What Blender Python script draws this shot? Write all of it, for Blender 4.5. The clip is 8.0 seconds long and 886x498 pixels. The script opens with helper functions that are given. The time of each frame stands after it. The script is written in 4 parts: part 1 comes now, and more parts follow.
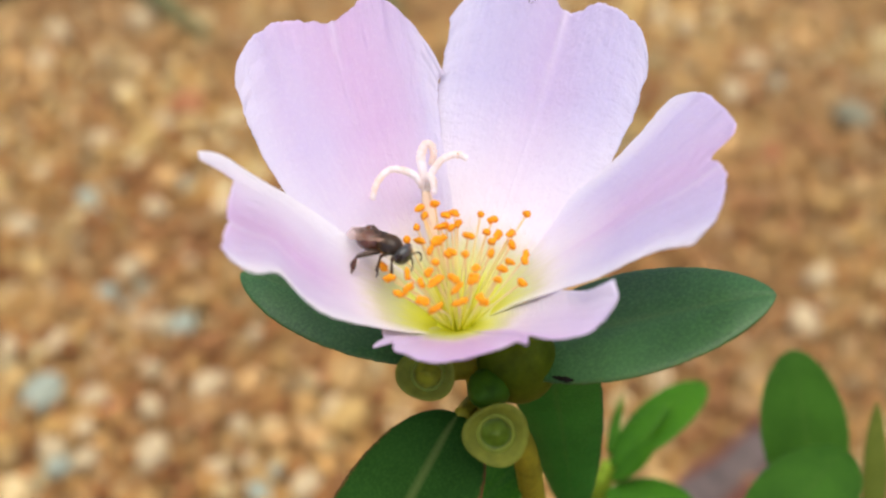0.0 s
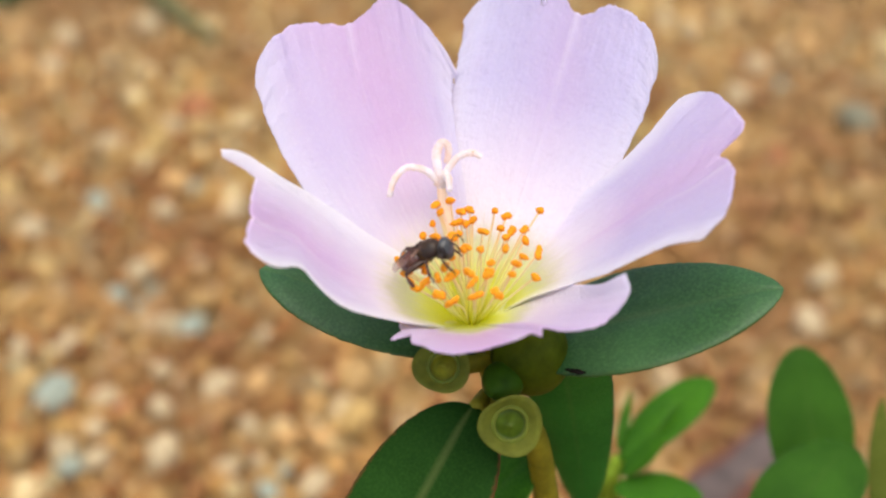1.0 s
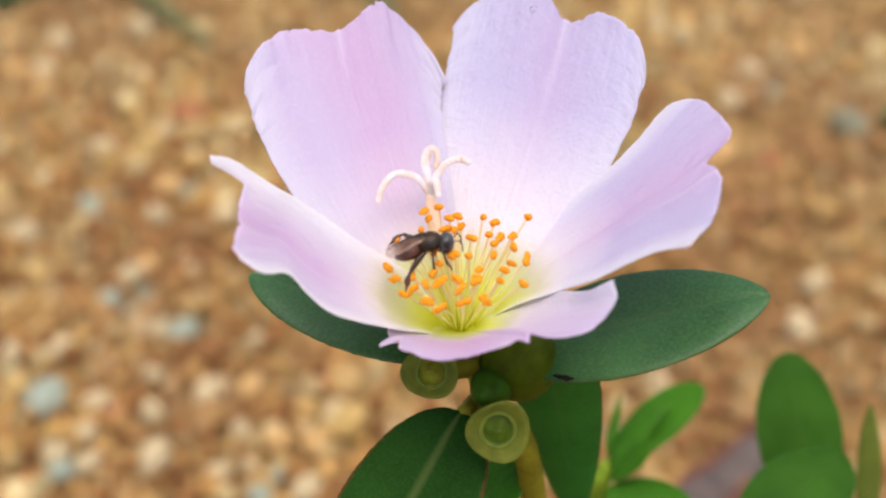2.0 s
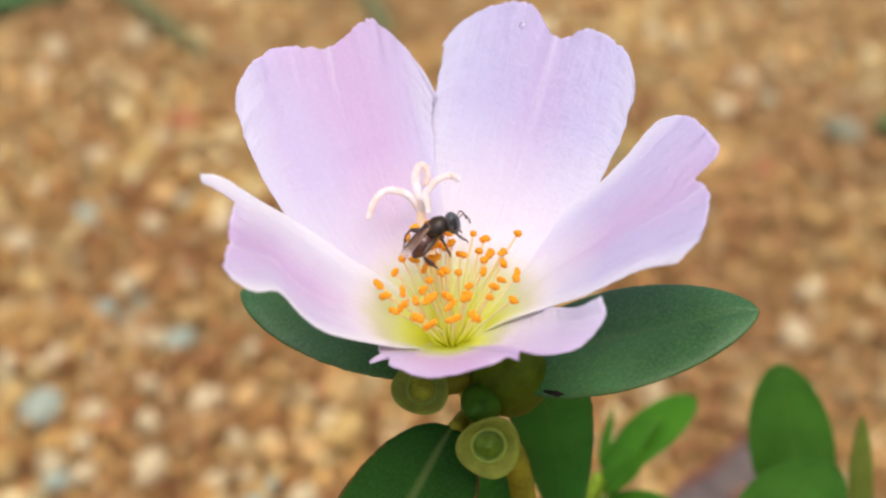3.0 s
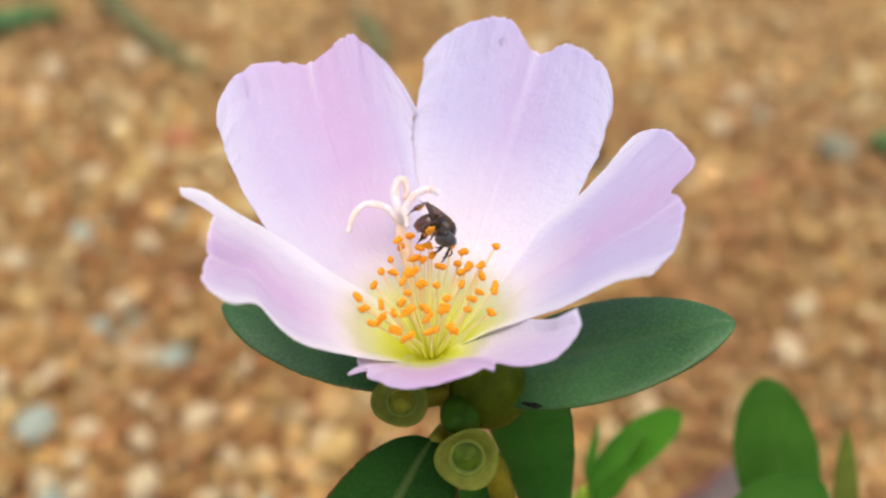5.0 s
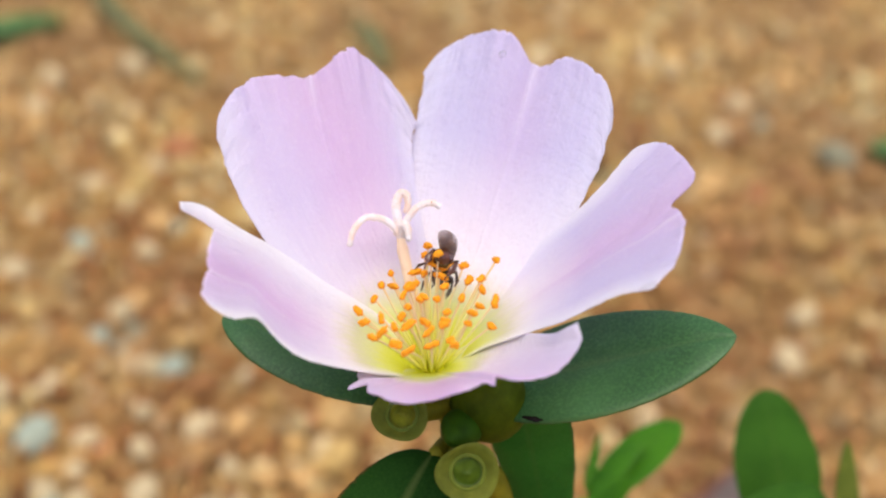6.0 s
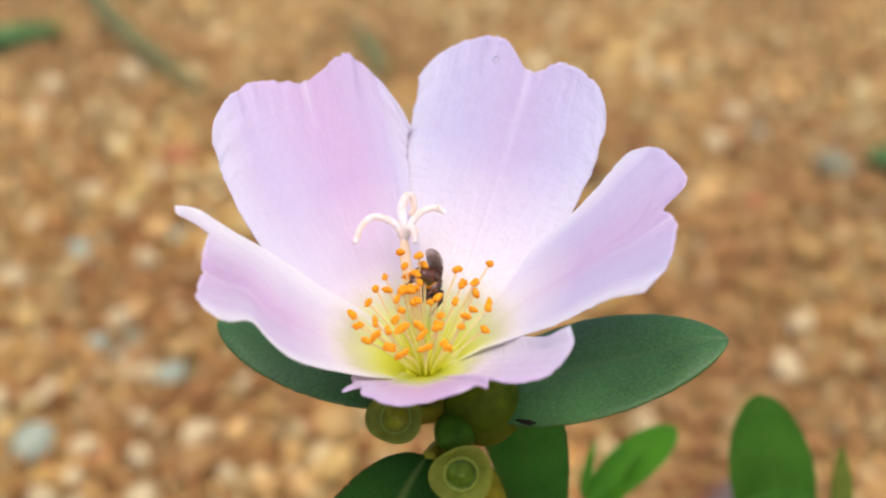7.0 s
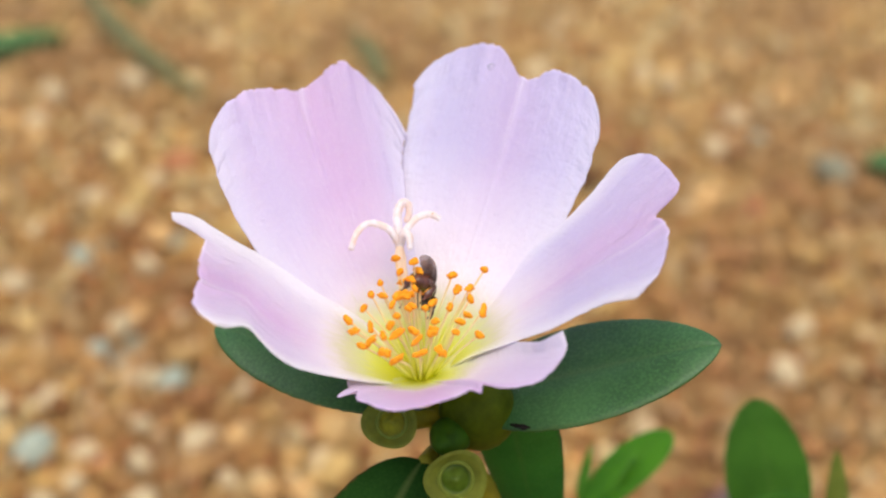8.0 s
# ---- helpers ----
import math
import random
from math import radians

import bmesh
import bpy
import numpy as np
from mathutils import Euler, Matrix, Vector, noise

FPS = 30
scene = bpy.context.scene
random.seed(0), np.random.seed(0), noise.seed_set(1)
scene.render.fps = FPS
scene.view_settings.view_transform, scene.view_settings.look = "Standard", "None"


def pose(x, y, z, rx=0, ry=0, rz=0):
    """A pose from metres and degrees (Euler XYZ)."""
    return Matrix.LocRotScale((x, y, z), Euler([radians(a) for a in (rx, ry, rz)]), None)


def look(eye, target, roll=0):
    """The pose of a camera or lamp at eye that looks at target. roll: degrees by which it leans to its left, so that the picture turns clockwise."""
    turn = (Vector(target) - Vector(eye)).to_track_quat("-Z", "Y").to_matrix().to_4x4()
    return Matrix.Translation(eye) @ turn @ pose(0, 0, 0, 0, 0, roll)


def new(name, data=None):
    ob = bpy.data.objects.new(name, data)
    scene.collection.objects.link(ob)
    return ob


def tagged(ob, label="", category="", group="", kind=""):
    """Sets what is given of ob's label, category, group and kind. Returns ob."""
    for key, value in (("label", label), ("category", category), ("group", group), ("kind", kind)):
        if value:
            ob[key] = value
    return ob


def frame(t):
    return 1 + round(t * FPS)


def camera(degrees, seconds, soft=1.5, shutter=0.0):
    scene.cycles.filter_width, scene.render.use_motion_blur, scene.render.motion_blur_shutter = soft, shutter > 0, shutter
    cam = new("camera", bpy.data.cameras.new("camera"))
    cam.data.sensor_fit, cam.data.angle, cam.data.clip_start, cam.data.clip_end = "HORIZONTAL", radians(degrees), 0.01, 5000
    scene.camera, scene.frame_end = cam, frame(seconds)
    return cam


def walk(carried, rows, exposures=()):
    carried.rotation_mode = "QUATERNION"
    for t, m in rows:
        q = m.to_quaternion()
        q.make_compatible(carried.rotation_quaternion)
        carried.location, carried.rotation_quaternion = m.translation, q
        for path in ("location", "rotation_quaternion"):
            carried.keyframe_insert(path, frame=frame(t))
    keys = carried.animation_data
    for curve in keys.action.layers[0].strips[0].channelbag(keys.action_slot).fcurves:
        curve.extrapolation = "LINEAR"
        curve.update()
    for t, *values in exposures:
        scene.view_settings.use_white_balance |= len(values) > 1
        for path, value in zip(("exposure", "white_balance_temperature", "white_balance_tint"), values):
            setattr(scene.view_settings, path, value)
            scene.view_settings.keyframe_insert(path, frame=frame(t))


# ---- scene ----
MM = 0.001


def mm(*v):
    return Vector(v) * MM


# ---------------------------------------------------------------- camera
cam = camera(40, 8.0, soft=2.2)
cam.data.dof.use_dof = True
cam.data.dof.focus_distance = 0.0850
cam.data.dof.aperture_fstop = 23.5

# seconds, eye, target (millimetres), roll
PATH = [
    (0, (-0.11, -65.15, 183.06), (-0.43, 1.79, 129.88), 0.11),
    (0.2, (-0.3, -64.39, 181.82), (-0.73, 2.6, 128.69), 0.06),
    (0.5, (-0.74, -65.61, 181.82), (-1.03, 1.39, 128.7), 0.17),
    (1, (-0.88, -67.18, 183.91), (-1.47, -0.04, 130.97), -0.08),
    (1.2, (-1.18, -67.07, 184.09), (-1.65, 0.06, 131.14), 0.01),
    (2.3, (-0.12, -67.28, 184.3), (-0.26, 0.04, 131.59), 0.22),
    (2.5, (0.03, -66.84, 184.39), (-0.11, 0.48, 131.68), 0.15),
    (3, (0.0, -67.08, 185.0), (0.0, 0.46, 132.58), 0.15),
    (3.5, (1.34, -67.08, 185.23), (1.31, 0.63, 133.02), 0.04),
    (4, (0.48, -67.4, 185.15), (0.67, 0.51, 133.21), 0.28),
    (4.5, (0.96, -67.52, 185.16), (1.08, 0.58, 133.46), 0.20),
    (4.7, (1.21, -67.84, 184.96), (1.27, 0.36, 133.4), 0.11),
    (5.8, (1.69, -67.68, 185.33), (1.63, 0.98, 134.37), -0.02),
    (6, (1.44, -67.51, 185.37), (1.44, 1.15, 134.41), 0.0),
    (6.5, (2.42, -68.23, 185.57), (2.41, 0.59, 134.83), -0.06),
    (7, (1.86, -68.09, 185.37), (1.87, 0.93, 134.92), 0.01),
    (7.5, (1.92, -68.67, 185.98), (1.91, 0.52, 135.76), -0.05),
    (8, (2.34, -68.66, 185.83), (2.23, 0.59, 135.69), -0.14),
]
walk(cam, [(t, look(mm(*eye), mm(*aim), roll)) for t, eye, aim, roll in PATH], exposures=[(0, 0.66, 6600, 9), (8, 0.66, 6600, 9)])

# ---------------------------------------------------------------- light
SUN_UP, SUN_TURN = radians(83), radians(165)
world = bpy.data.worlds.new("sky")
scene.world = world
world.use_nodes = True
wt = world.node_tree
sky = wt.nodes.new("ShaderNodeTexSky")
sky.sky_type, sky.sun_disc, sky.sun_elevation, sky.sun_rotation = "NISHITA", False, SUN_UP, SUN_TURN
sky.air_density, sky.dust_density = 1.0, 4.0
wt.links.new(sky.outputs[0], wt.nodes["Background"].inputs[0])
wt.nodes["Background"].inputs[1].default_value = 0.15

sun = new("sun", bpy.data.lights.new("sun", "SUN"))
sun.data.energy, sun.data.angle, sun.data.color = 1.25, radians(65), (1.0, 0.95, 0.86)
sun_from = Vector((math.sin(SUN_TURN) * math.cos(SUN_UP), math.cos(SUN_TURN) * math.cos(SUN_UP), math.sin(SUN_UP)))
sun.matrix_world = look(sun_from * 3, (0, 0, 0))


# ---------------------------------------------------------------- materials
class Mat:
    """A small wrapper round a node material."""

    def __init__(self, name, rough=0.5, spec=0.5):
        self.m = bpy.data.materials.new(name)
        self.m.use_nodes = True
        self.t = self.m.node_tree
        self.b = self.t.nodes["Principled BSDF"]
        self.out = self.t.nodes["Material Output"]
        self.set(Roughness=rough)
        self.b.inputs["Specular IOR Level"].default_value = spec

    def set(self, **kw):
        for k, v in kw.items():
            self.b.inputs[k.replace("_", " ")].default_value = v
        return self

    def node(self, kind, **kw):
        n = self.t.nodes.new(kind)
        for k, v in kw.items():
            n.inputs[k.replace("_", " ")].default_value = v
        return n

    def link(self, a, b):
        self.t.links.new(a, b)

    def coords(self, stretch=(1, 1, 1), what="Object"):
        tc = self.node("ShaderNodeTexCoord")
        mp = self.node("ShaderNodeMapping")
        mp.inputs["Scale"].default_value = stretch
        self.link(tc.outputs[what], mp.inputs[0])
        return mp.outputs[0]

    def noise(self, scale, detail=3.0, rough=0.6, stretch=(1, 1, 1), what="Object"):
        n = self.node("ShaderNodeTexNoise", Scale=scale, Detail=detail, Roughness=rough)
        self.link(self.coords(stretch, what), n.inputs["Vector"])
        return n.outputs["Fac"]

    def ramp(self, fac, stops, mode="LINEAR"):
        r = self.node("ShaderNodeValToRGB")
        r.color_ramp.interpolation = mode
        e = r.color_ramp.elements
        while len(e) < len(stops):
            e.new(0.5)
        for el, (p, c) in zip(e, stops):
            el.position, el.color = p, (*c, 1)
        self.link(fac, r.inputs[0])
        return r.outputs[0]

    def mix(self, a, b, fac, blend="MIX"):
        n = self.t.nodes.new("ShaderNodeMix")
        n.data_type, n.blend_type = "RGBA", blend
        for sock, v in ((n.inputs[0], fac), (n.inputs[6], a), (n.inputs[7], b)):
            if isinstance(v, bpy.types.NodeSocket):
                self.link(v, sock)
            else:
                sock.default_value = (*v, 1) if isinstance(v, tuple) else v
        return n.outputs[2]

    def math(self, op, a, b=0.0):
        n = self.t.nodes.new("ShaderNodeMath")
        n.operation = op
        for sock, v in ((n.inputs[0], a), (n.inputs[1], b)):
            if isinstance(v, bpy.types.NodeSocket):
                self.link(v, sock)
            else:
                sock.default_value = v
        return n.outputs[0]

    def uv(self):
        s = self.node("ShaderNodeSeparateXYZ")
        self.link(self.node("ShaderNodeUVMap").outputs[0], s.inputs[0])
        return s.outputs[0], s.outputs[1]

    def colour(self, sock):
        self.link(sock, self.b.inputs["Base Color"])
        self.last = sock
        return self

    def bump(self, height, strength, depth):
        n = self.node("ShaderNodeBump", Strength=strength, Distance=depth)
        self.link(height, n.inputs["Height"])
        self.link(n.outputs[0], self.b.inputs["Normal"])
        self.normal = n.outputs[0]
        return self

    def sheer(self, amount, tint=None):
        """Lets light through a thin sheet."""
        tr = self.node("ShaderNodeBsdfTranslucent")
        self.link(tint if tint is not None else self.last, tr.inputs[0])
        for lk in self.b.inputs["Normal"].links:
            self.link(lk.from_socket, tr.inputs["Normal"])
        mx = self.node("ShaderNodeMixShader")
        if isinstance(amount, float):
            mx.inputs[0].default_value = amount
        else:
            self.link(amount, mx.inputs[0])
        self.link(self.b.outputs[0], mx.inputs[1])
        self.link(tr.outputs[0], mx.inputs[2])
        self.link(mx.outputs[0], self.out.inputs[0])
        return self


def plain(name, rgb, rough=0.5, spec=0.5, vary=0.25, scale=1500.0, depth=0.00003):
    m = Mat(name, rough, spec)
    n = m.noise(scale)
    dark = tuple(c * (1 - vary) for c in rgb)
    light = tuple(min(1, c * (1 + vary)) for c in rgb)
    m.colour(m.ramp(n, [(0.3, dark), (0.7, light)]))
    m.bump(n, 0.4, depth)
    return m


def petal_material(name, heart, middle, rim, crease_light, pale_lit_foot=1.0, pale_lit_rim=0.7, crease_light_from=0.5, spread=1.0, pale_to=0.60, lit_side=0.0):
    m = Mat(name, 0.55, 0.25)
    across, along = m.uv()
    away = m.node("ShaderNodeVectorMath")
    away.operation = "LENGTH"
    m.link(m.coords((50 * spread,) * 3, "Object"), away.inputs[0])
    away = m.math("ADD", away.outputs["Value"], m.math("MULTIPLY", m.math("SUBTRACT", m.noise(1.0, 4.0, 0.75, (22, 7.0, 1), "UV"), 0.5), 0.14))
    base = m.ramp(away, [(0.0, (0.92, 0.92, 0.03)), (0.12, (0.90, 0.92, 0.04)), (0.185, (0.88, 0.91, 0.19)), (0.25, (0.84, 0.86, 0.42)), (0.315, (0.82, 0.80, 0.58)), (0.36, (0.88, 0.84, 0.74)), (0.43, (0.98, 0.945, 0.965))])
    veins = m.noise(1.0, 4.0, 0.6, (46, 3.2, 1), "UV")
    cloud = m.noise(1.0, 2.0, 0.5, (3.0, 2.4, 1), "UV")
    off = m.math("ABSOLUTE", m.math("SUBTRACT", across, 0.5))
    side = m.math("ADD", off, m.math("MULTIPLY", m.math("SUBTRACT", cloud, 0.5), 0.35))
    tone = m.ramp(side, [(0.02, heart), (0.2, middle), (0.44, rim)])
    # whitish foot; its strength per petal paints in how the angle catches skylight
    tone = m.mix(tone, (0.98, 0.93, 0.985), m.ramp(along, [(0.30, (pale_lit_foot,) * 3), (pale_to, (0, 0, 0))]))
    # near-white towards one edge: bright light on the petal, painted into its colour
    tone = m.mix(tone, (0.985, 0.96, 0.99), m.ramp(m.math("ADD", across, m.math("MULTIPLY", m.math("SUBTRACT", cloud, 0.5), 0.3)), [(0.05, (lit_side,) * 3), (0.5, (0, 0, 0))]))
    fade = m.ramp(away, [(0.30, (0, 0, 0)), (0.44, (1, 1, 1))])
    col = m.mix(base, tone, fade)
    col = m.mix(col, m.mix(col, (0.80, 0.62, 0.83), 0.15), m.ramp(veins, [(0.42, (0, 0, 0)), (0.68, (0.4, 0.4, 0.4))]))
    fleck = m.noise(1.0, 4.0, 0.7, (60, 66, 1), "UV")
    col = m.mix(col, (0.97, 0.93, 0.98), m.math("MULTIPLY", m.ramp(fleck, [(0.5, (0, 0, 0)), (0.75, (0.22, 0.22, 0.22))]), fade))
    col = m.mix(col, m.mix(col, (0.66, 0.52, 0.74), 0.4), m.ramp(m.noise(1.0, 4.0, 0.65, (8, 9, 1), "UV"), [(0.45, (0, 0, 0)), (0.75, (0.22, 0.22, 0.22))]))
    streak = m.math("MULTIPLY", m.ramp(m.noise(1.0, 4.0, 0.7, (64, 7, 1), "UV"), [(0.50, (0, 0, 0)), (0.72, (0.3, 0.3, 0.3))]), m.math("MULTIPLY", fade, m.ramp(along, [(0.25, (1, 1, 1)), (0.75, (0, 0, 0))])))
    col = m.mix(col, (0.99, 0.965, 0.99), streak)
    # pale line below the notch: light on the raised crease, put into the colour
    line = m.math("ABSOLUTE", m.math("SUBTRACT", m.math("ADD", across, m.math("MULTIPLY", m.math("SUBTRACT", cloud, 0.5), 0.03)), crease_light))
    pale = m.math("MULTIPLY", m.ramp(line, [(0.002, (0.36, 0.36, 0.36)), (0.026, (0, 0, 0))]), m.ramp(along, [(crease_light_from, (0, 0, 0)), (0.97, (1, 1, 1))]))
    col = m.mix(col, (0.95, 0.91, 0.97), pale)
    # pale margin, whitened further as a painted highlight along the curled edge
    col = m.mix(col, (0.98, 0.955, 0.985), m.math("MULTIPLY", m.ramp(off, [(0.36, (0, 0, 0)), (0.49, (pale_lit_rim,) * 3)]), m.ramp(away, [(0.07, (0, 0, 0)), (0.16, (1, 1, 1))])))
    m.colour(col)
    crinkle = m.noise(1.0, 4.0, 0.65, (11, 15, 1), "UV")
    crimp = m.math("MULTIPLY", m.noise(1.0, 3.0, 0.6, (9, 46, 1), "UV"), m.ramp(off, [(0.24, (0, 0, 0)), (0.46, (1, 1, 1))]))
    crinkle = m.math("ADD", crinkle, m.math("MULTIPLY", crimp, 0.8))
    m.bump(m.math("ADD", m.math("MULTIPLY", crinkle, 0.7), m.math("ADD", m.math("MULTIPLY", veins, 0.3), m.math("MULTIPLY", fleck, 0.4))), 0.7, 0.00032)
    return m.sheer(m.ramp(away, [(0.16, (0.30, 0.30, 0.30)), (0.42, (0.52, 0.52, 0.52))])).m


def leaf_material(name, deep, mid, edge, rough=0.38, sheen=0.15, speckle=0.35, ridge=0.16):
    m = Mat(name, rough, sheen)
    across, along = m.uv()
    grain = m.noise(4200.0, 3.0, 0.7)
    broad = m.noise(160.0, 2.0)
    col = m.mix(m.ramp(broad, [(0.3, deep), (0.7, mid)]), (mid[0] * 2.6, mid[1] * 1.9, mid[2] * 2.2), m.ramp(grain, [(0.42, (0, 0, 0)), (0.75, (speckle, speckle, speckle))]))
    off = m.math("ABSOLUTE", m.math("SUBTRACT", across, 0.5))
    rib = m.ramp(m.math("ADD", off, m.math("MULTIPLY", along, 0.03)), [(0.015, (1, 1, 1)), (0.06, (0, 0, 0))])
    col = m.mix(col, m.mix(col, (0.17, 0.20, 0.06), ridge), rib)
    rim = m.ramp(m.math("ADD", off, m.math("MULTIPLY", m.math("SUBTRACT", grain, 0.5), 0.08)), [(0.468, (0, 0, 0)), (0.492, (0.8, 0.8, 0.8))])
    col = m.mix(col, edge, rim)
    m.colour(col)
    m.bump(m.math("ADD", grain, m.math("MULTIPLY", broad, 0.6)), 0.5, 0.00006)
    return m.sheer(0.12).m


PETAL_PINK = petal_material("pink_petal", (0.775, 0.595, 0.82), (0.77, 0.63, 0.84), (0.756, 0.699, 0.884), 0.575, 0.55, 0.35, 0.8)
PETAL_SIDE = petal_material("side_petal", (0.815, 0.63, 0.845), (0.815, 0.68, 0.865), (0.832, 0.765, 0.898), 0.575, 1.0, 0.9, lit_side=0.6)
PETAL_LILAC = petal_material("lilac_petal", (0.71, 0.614, 0.832), (0.705, 0.647, 0.855), (0.725, 0.699, 0.888), 0.48, 1.0, 0.25, pale_to=0.68)
PETAL_BLUSH = petal_material("blush_petal", (0.77, 0.61, 0.832), (0.735, 0.643, 0.85), (0.73, 0.685, 0.879), 0.62)
PETAL_LOW = petal_material("low_petal", (0.81, 0.605, 0.836), (0.799, 0.671, 0.86), (0.813, 0.737, 0.893), 0.575, 0.5, 0.4, 0.8, 1.55)
LEAF = leaf_material("dark_leaf", (0.0148, 0.063, 0.013), (0.0287, 0.102, 0.0231), (0.0389, 0.097, 0.0148), 0.45, 0.4, 0.6, 0.12)
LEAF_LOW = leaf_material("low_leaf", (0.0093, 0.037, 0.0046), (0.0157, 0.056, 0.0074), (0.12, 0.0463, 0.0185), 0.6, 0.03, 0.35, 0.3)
LEAF_MID = leaf_material("mid_leaf", (0.0165, 0.130, 0.0145), (0.033, 0.198, 0.0245), (0.0463, 0.102, 0.0278), 0.5, 0.1, 0.35, 0.1)
LEAF_SHOOT = leaf_material("shoot_leaf", (0.015, 0.058, 0.004), (0.033, 0.104, 0.009), (0.05, 0.12, 0.02), 0.55, 0.06, 0.35, 0.05)
LEAF_SLIM = leaf_material("slim_leaf", (0.065, 0.093, 0.0111), (0.102, 0.134, 0.0204), (0.13, 0.111, 0.037), 0.6, 0.06, 0.35, 0.05)
LEAF_FRESH = leaf_material("fresh_leaf", (0.0204, 0.097, 0.0046), (0.0444, 0.153, 0.0056), (0.074, 0.185, 0.0185), 0.46, 0.10, 0.35, 0.08)
STEM = plain("stem", (0.25, 0.217, 0.0166), 0.5, 0.12, 0.3, 500.0).sheer(0.1).m
STEM_GREEN = plain("green_stem", (0.21, 0.31, 0.022), 0.5, 0.12, 0.3, 500.0).sheer(0.1).m
STEM_GREY = plain("mauve_stem", (0.098, 0.070, 0.058), 0.6, 0.3, 0.4, 300.0).m
STEM_RED = plain("dry_stem", (0.135, 0.044, 0.022), 0.6, 0.3, 0.4, 300.0).m
CALYX = plain("calyx", (0.074, 0.098, 0.0045), 0.55, 0.08, 0.3, 600.0).sheer(0.15).m
BUD = plain("bud", (0.029, 0.075, 0.004), 0.55, 0.08, 0.3, 600.0).m
POD = plain("pod_skin", (0.240, 0.262, 0.036), 0.5, 0.12, 0.25, 700.0).sheer(0.5).m
POD_RIM = plain("pod_rim", (0.134, 0.162, 0.0185), 0.5, 0.12, 0.2, 900.0).m
POD_RIPE = plain("ripe_core", (0.213, 0.204, 0.0139), 0.5, 0.15, 0.3, 900.0).m
POD_CORE = plain("pod_core", (0.079, 0.125, 0.0093), 0.45, 0.2, 0.3, 900.0).m
BLEMISH = plain("withered_spot", (0.012, 0.010, 0.007), 0.9, 0.05, 0.4, 2500.0).m
THROAT = plain("throat", (0.90, 0.92, 0.04), 0.6, 0.2, 0.1, 900.0).sheer(0.1).m


def stigma_material():
    m = Mat("stigma", 0.8, 0.1)
    n = m.noise(900.0, 3.0, 0.6)
    m.colour(m.ramp(n, [(0.36, (0.97, 0.80, 0.68)), (0.50, (0.98, 0.89, 0.84)), (0.64, (0.99, 0.96, 0.97))]))
    m.bump(m.noise(6000.0, 2.0), 0.4, 0.00008)
    return m.sheer(0.5).m


def filament_material():
    m = Mat("filament", 0.45, 0.3)
    sep = m.node("ShaderNodeSeparateXYZ")
    m.link(m.coords((1, 1, 1), "Generated"), sep.inputs[0])
    m.colour(m.ramp(sep.outputs[2], [(0.0, (0.97, 0.96, 0.14)), (0.45, (0.97, 0.95, 0.46)), (0.8, (0.97, 0.86, 0.55)), (1.0, (0.97, 0.72, 0.36))]))
    return m.sheer(0.5).m


FILAMENT = filament_material()
ANTHER = plain("anther", (1.0, 0.43, 0.030), 0.9, 0.05, 0.12, 5000.0, 0.00004).sheer(0.4).m
STYLE = plain("style", (0.98, 0.80, 0.62), 0.6, 0.1, 0.06, 1500.0).sheer(0.5).m
STIGMA = stigma_material()
BEE_BLACK = plain("bee_black", (0.024, 0.0148, 0.0102), 0.32, 0.35, 0.5, 4000.0, 0.00004).m
BEE_BROWN = plain("bee_brown", (0.085, 0.027, 0.013), 0.18, 0.7, 0.4, 2500.0, 0.00003).m
BEE_GREY = plain("bee_head", (0.0481, 0.0481, 0.0453), 0.3, 0.45, 0.6, 5000.0, 0.00005).m
BEE_LEG = plain("bee_leg", (0.0463, 0.0222, 0.0111), 0.3, 0.4, 0.5, 3000.0, 0.00003).m
BEE_EYE = plain("bee_eye", (0.0204, 0.0139, 0.0111), 0.25, 0.3, 0.2, 9000.0).m
BEE_FUZZ = plain("bee_fuzz", (0.102, 0.057, 0.0259), 0.9, 0.1, 0.4, 3000.0).m
POLLEN_OLD = plain("old_pollen", (0.666, 0.37, 0.111), 0.9, 0.1, 0.3, 6000.0, 0.00006).m
POLLEN = plain("pollen", (0.786, 0.305, 0.0278), 0.9, 0.1, 0.3, 6000.0, 0.00006).m


def wing_material():
    m = Mat("bee_wing", 0.25, 0.5)
    across, along = m.uv()
    cloud = m.noise(1400.0, 2.0, 0.5, (0.35, 1, 1))
    m.colour(m.mix(m.ramp(cloud, [(0.4, (0.30, 0.15, 0.095)), (0.6, (0.44, 0.26, 0.18))]), (0.52, 0.40, 0.35), m.ramp(along, [(0.55, (0, 0, 0)), (0.95, (0.9, 0.9, 0.9))])))
    m.set(Alpha=0.46)
    return m.m


WING = wing_material()


def water_material():
    m = Mat("water_drop", 0.03, 0.5)
    m.set(Base_Color=(1, 1, 1, 1), IOR=1.33)
    m.b.inputs["Transmission Weight"].default_value = 1.0
    return m.m


WATER = water_material()

STONE_STOPS = [(0.0, (0.102, 0.0426, 0.0139)), (0.13, (0.278, 0.125, 0.0352)), (0.28, (0.426, 0.227, 0.063)), (0.42, (0.5, 0.315, 0.097)), (0.55, (0.592, 0.416, 0.157)),
               (0.66, (0.333, 0.13, 0.037)), (0.76, (0.574, 0.352, 0.12)), (0.86, (0.333, 0.287, 0.148)), (0.94, (0.666, 0.509, 0.231)), (1.0, (0.814, 0.666, 0.389))]


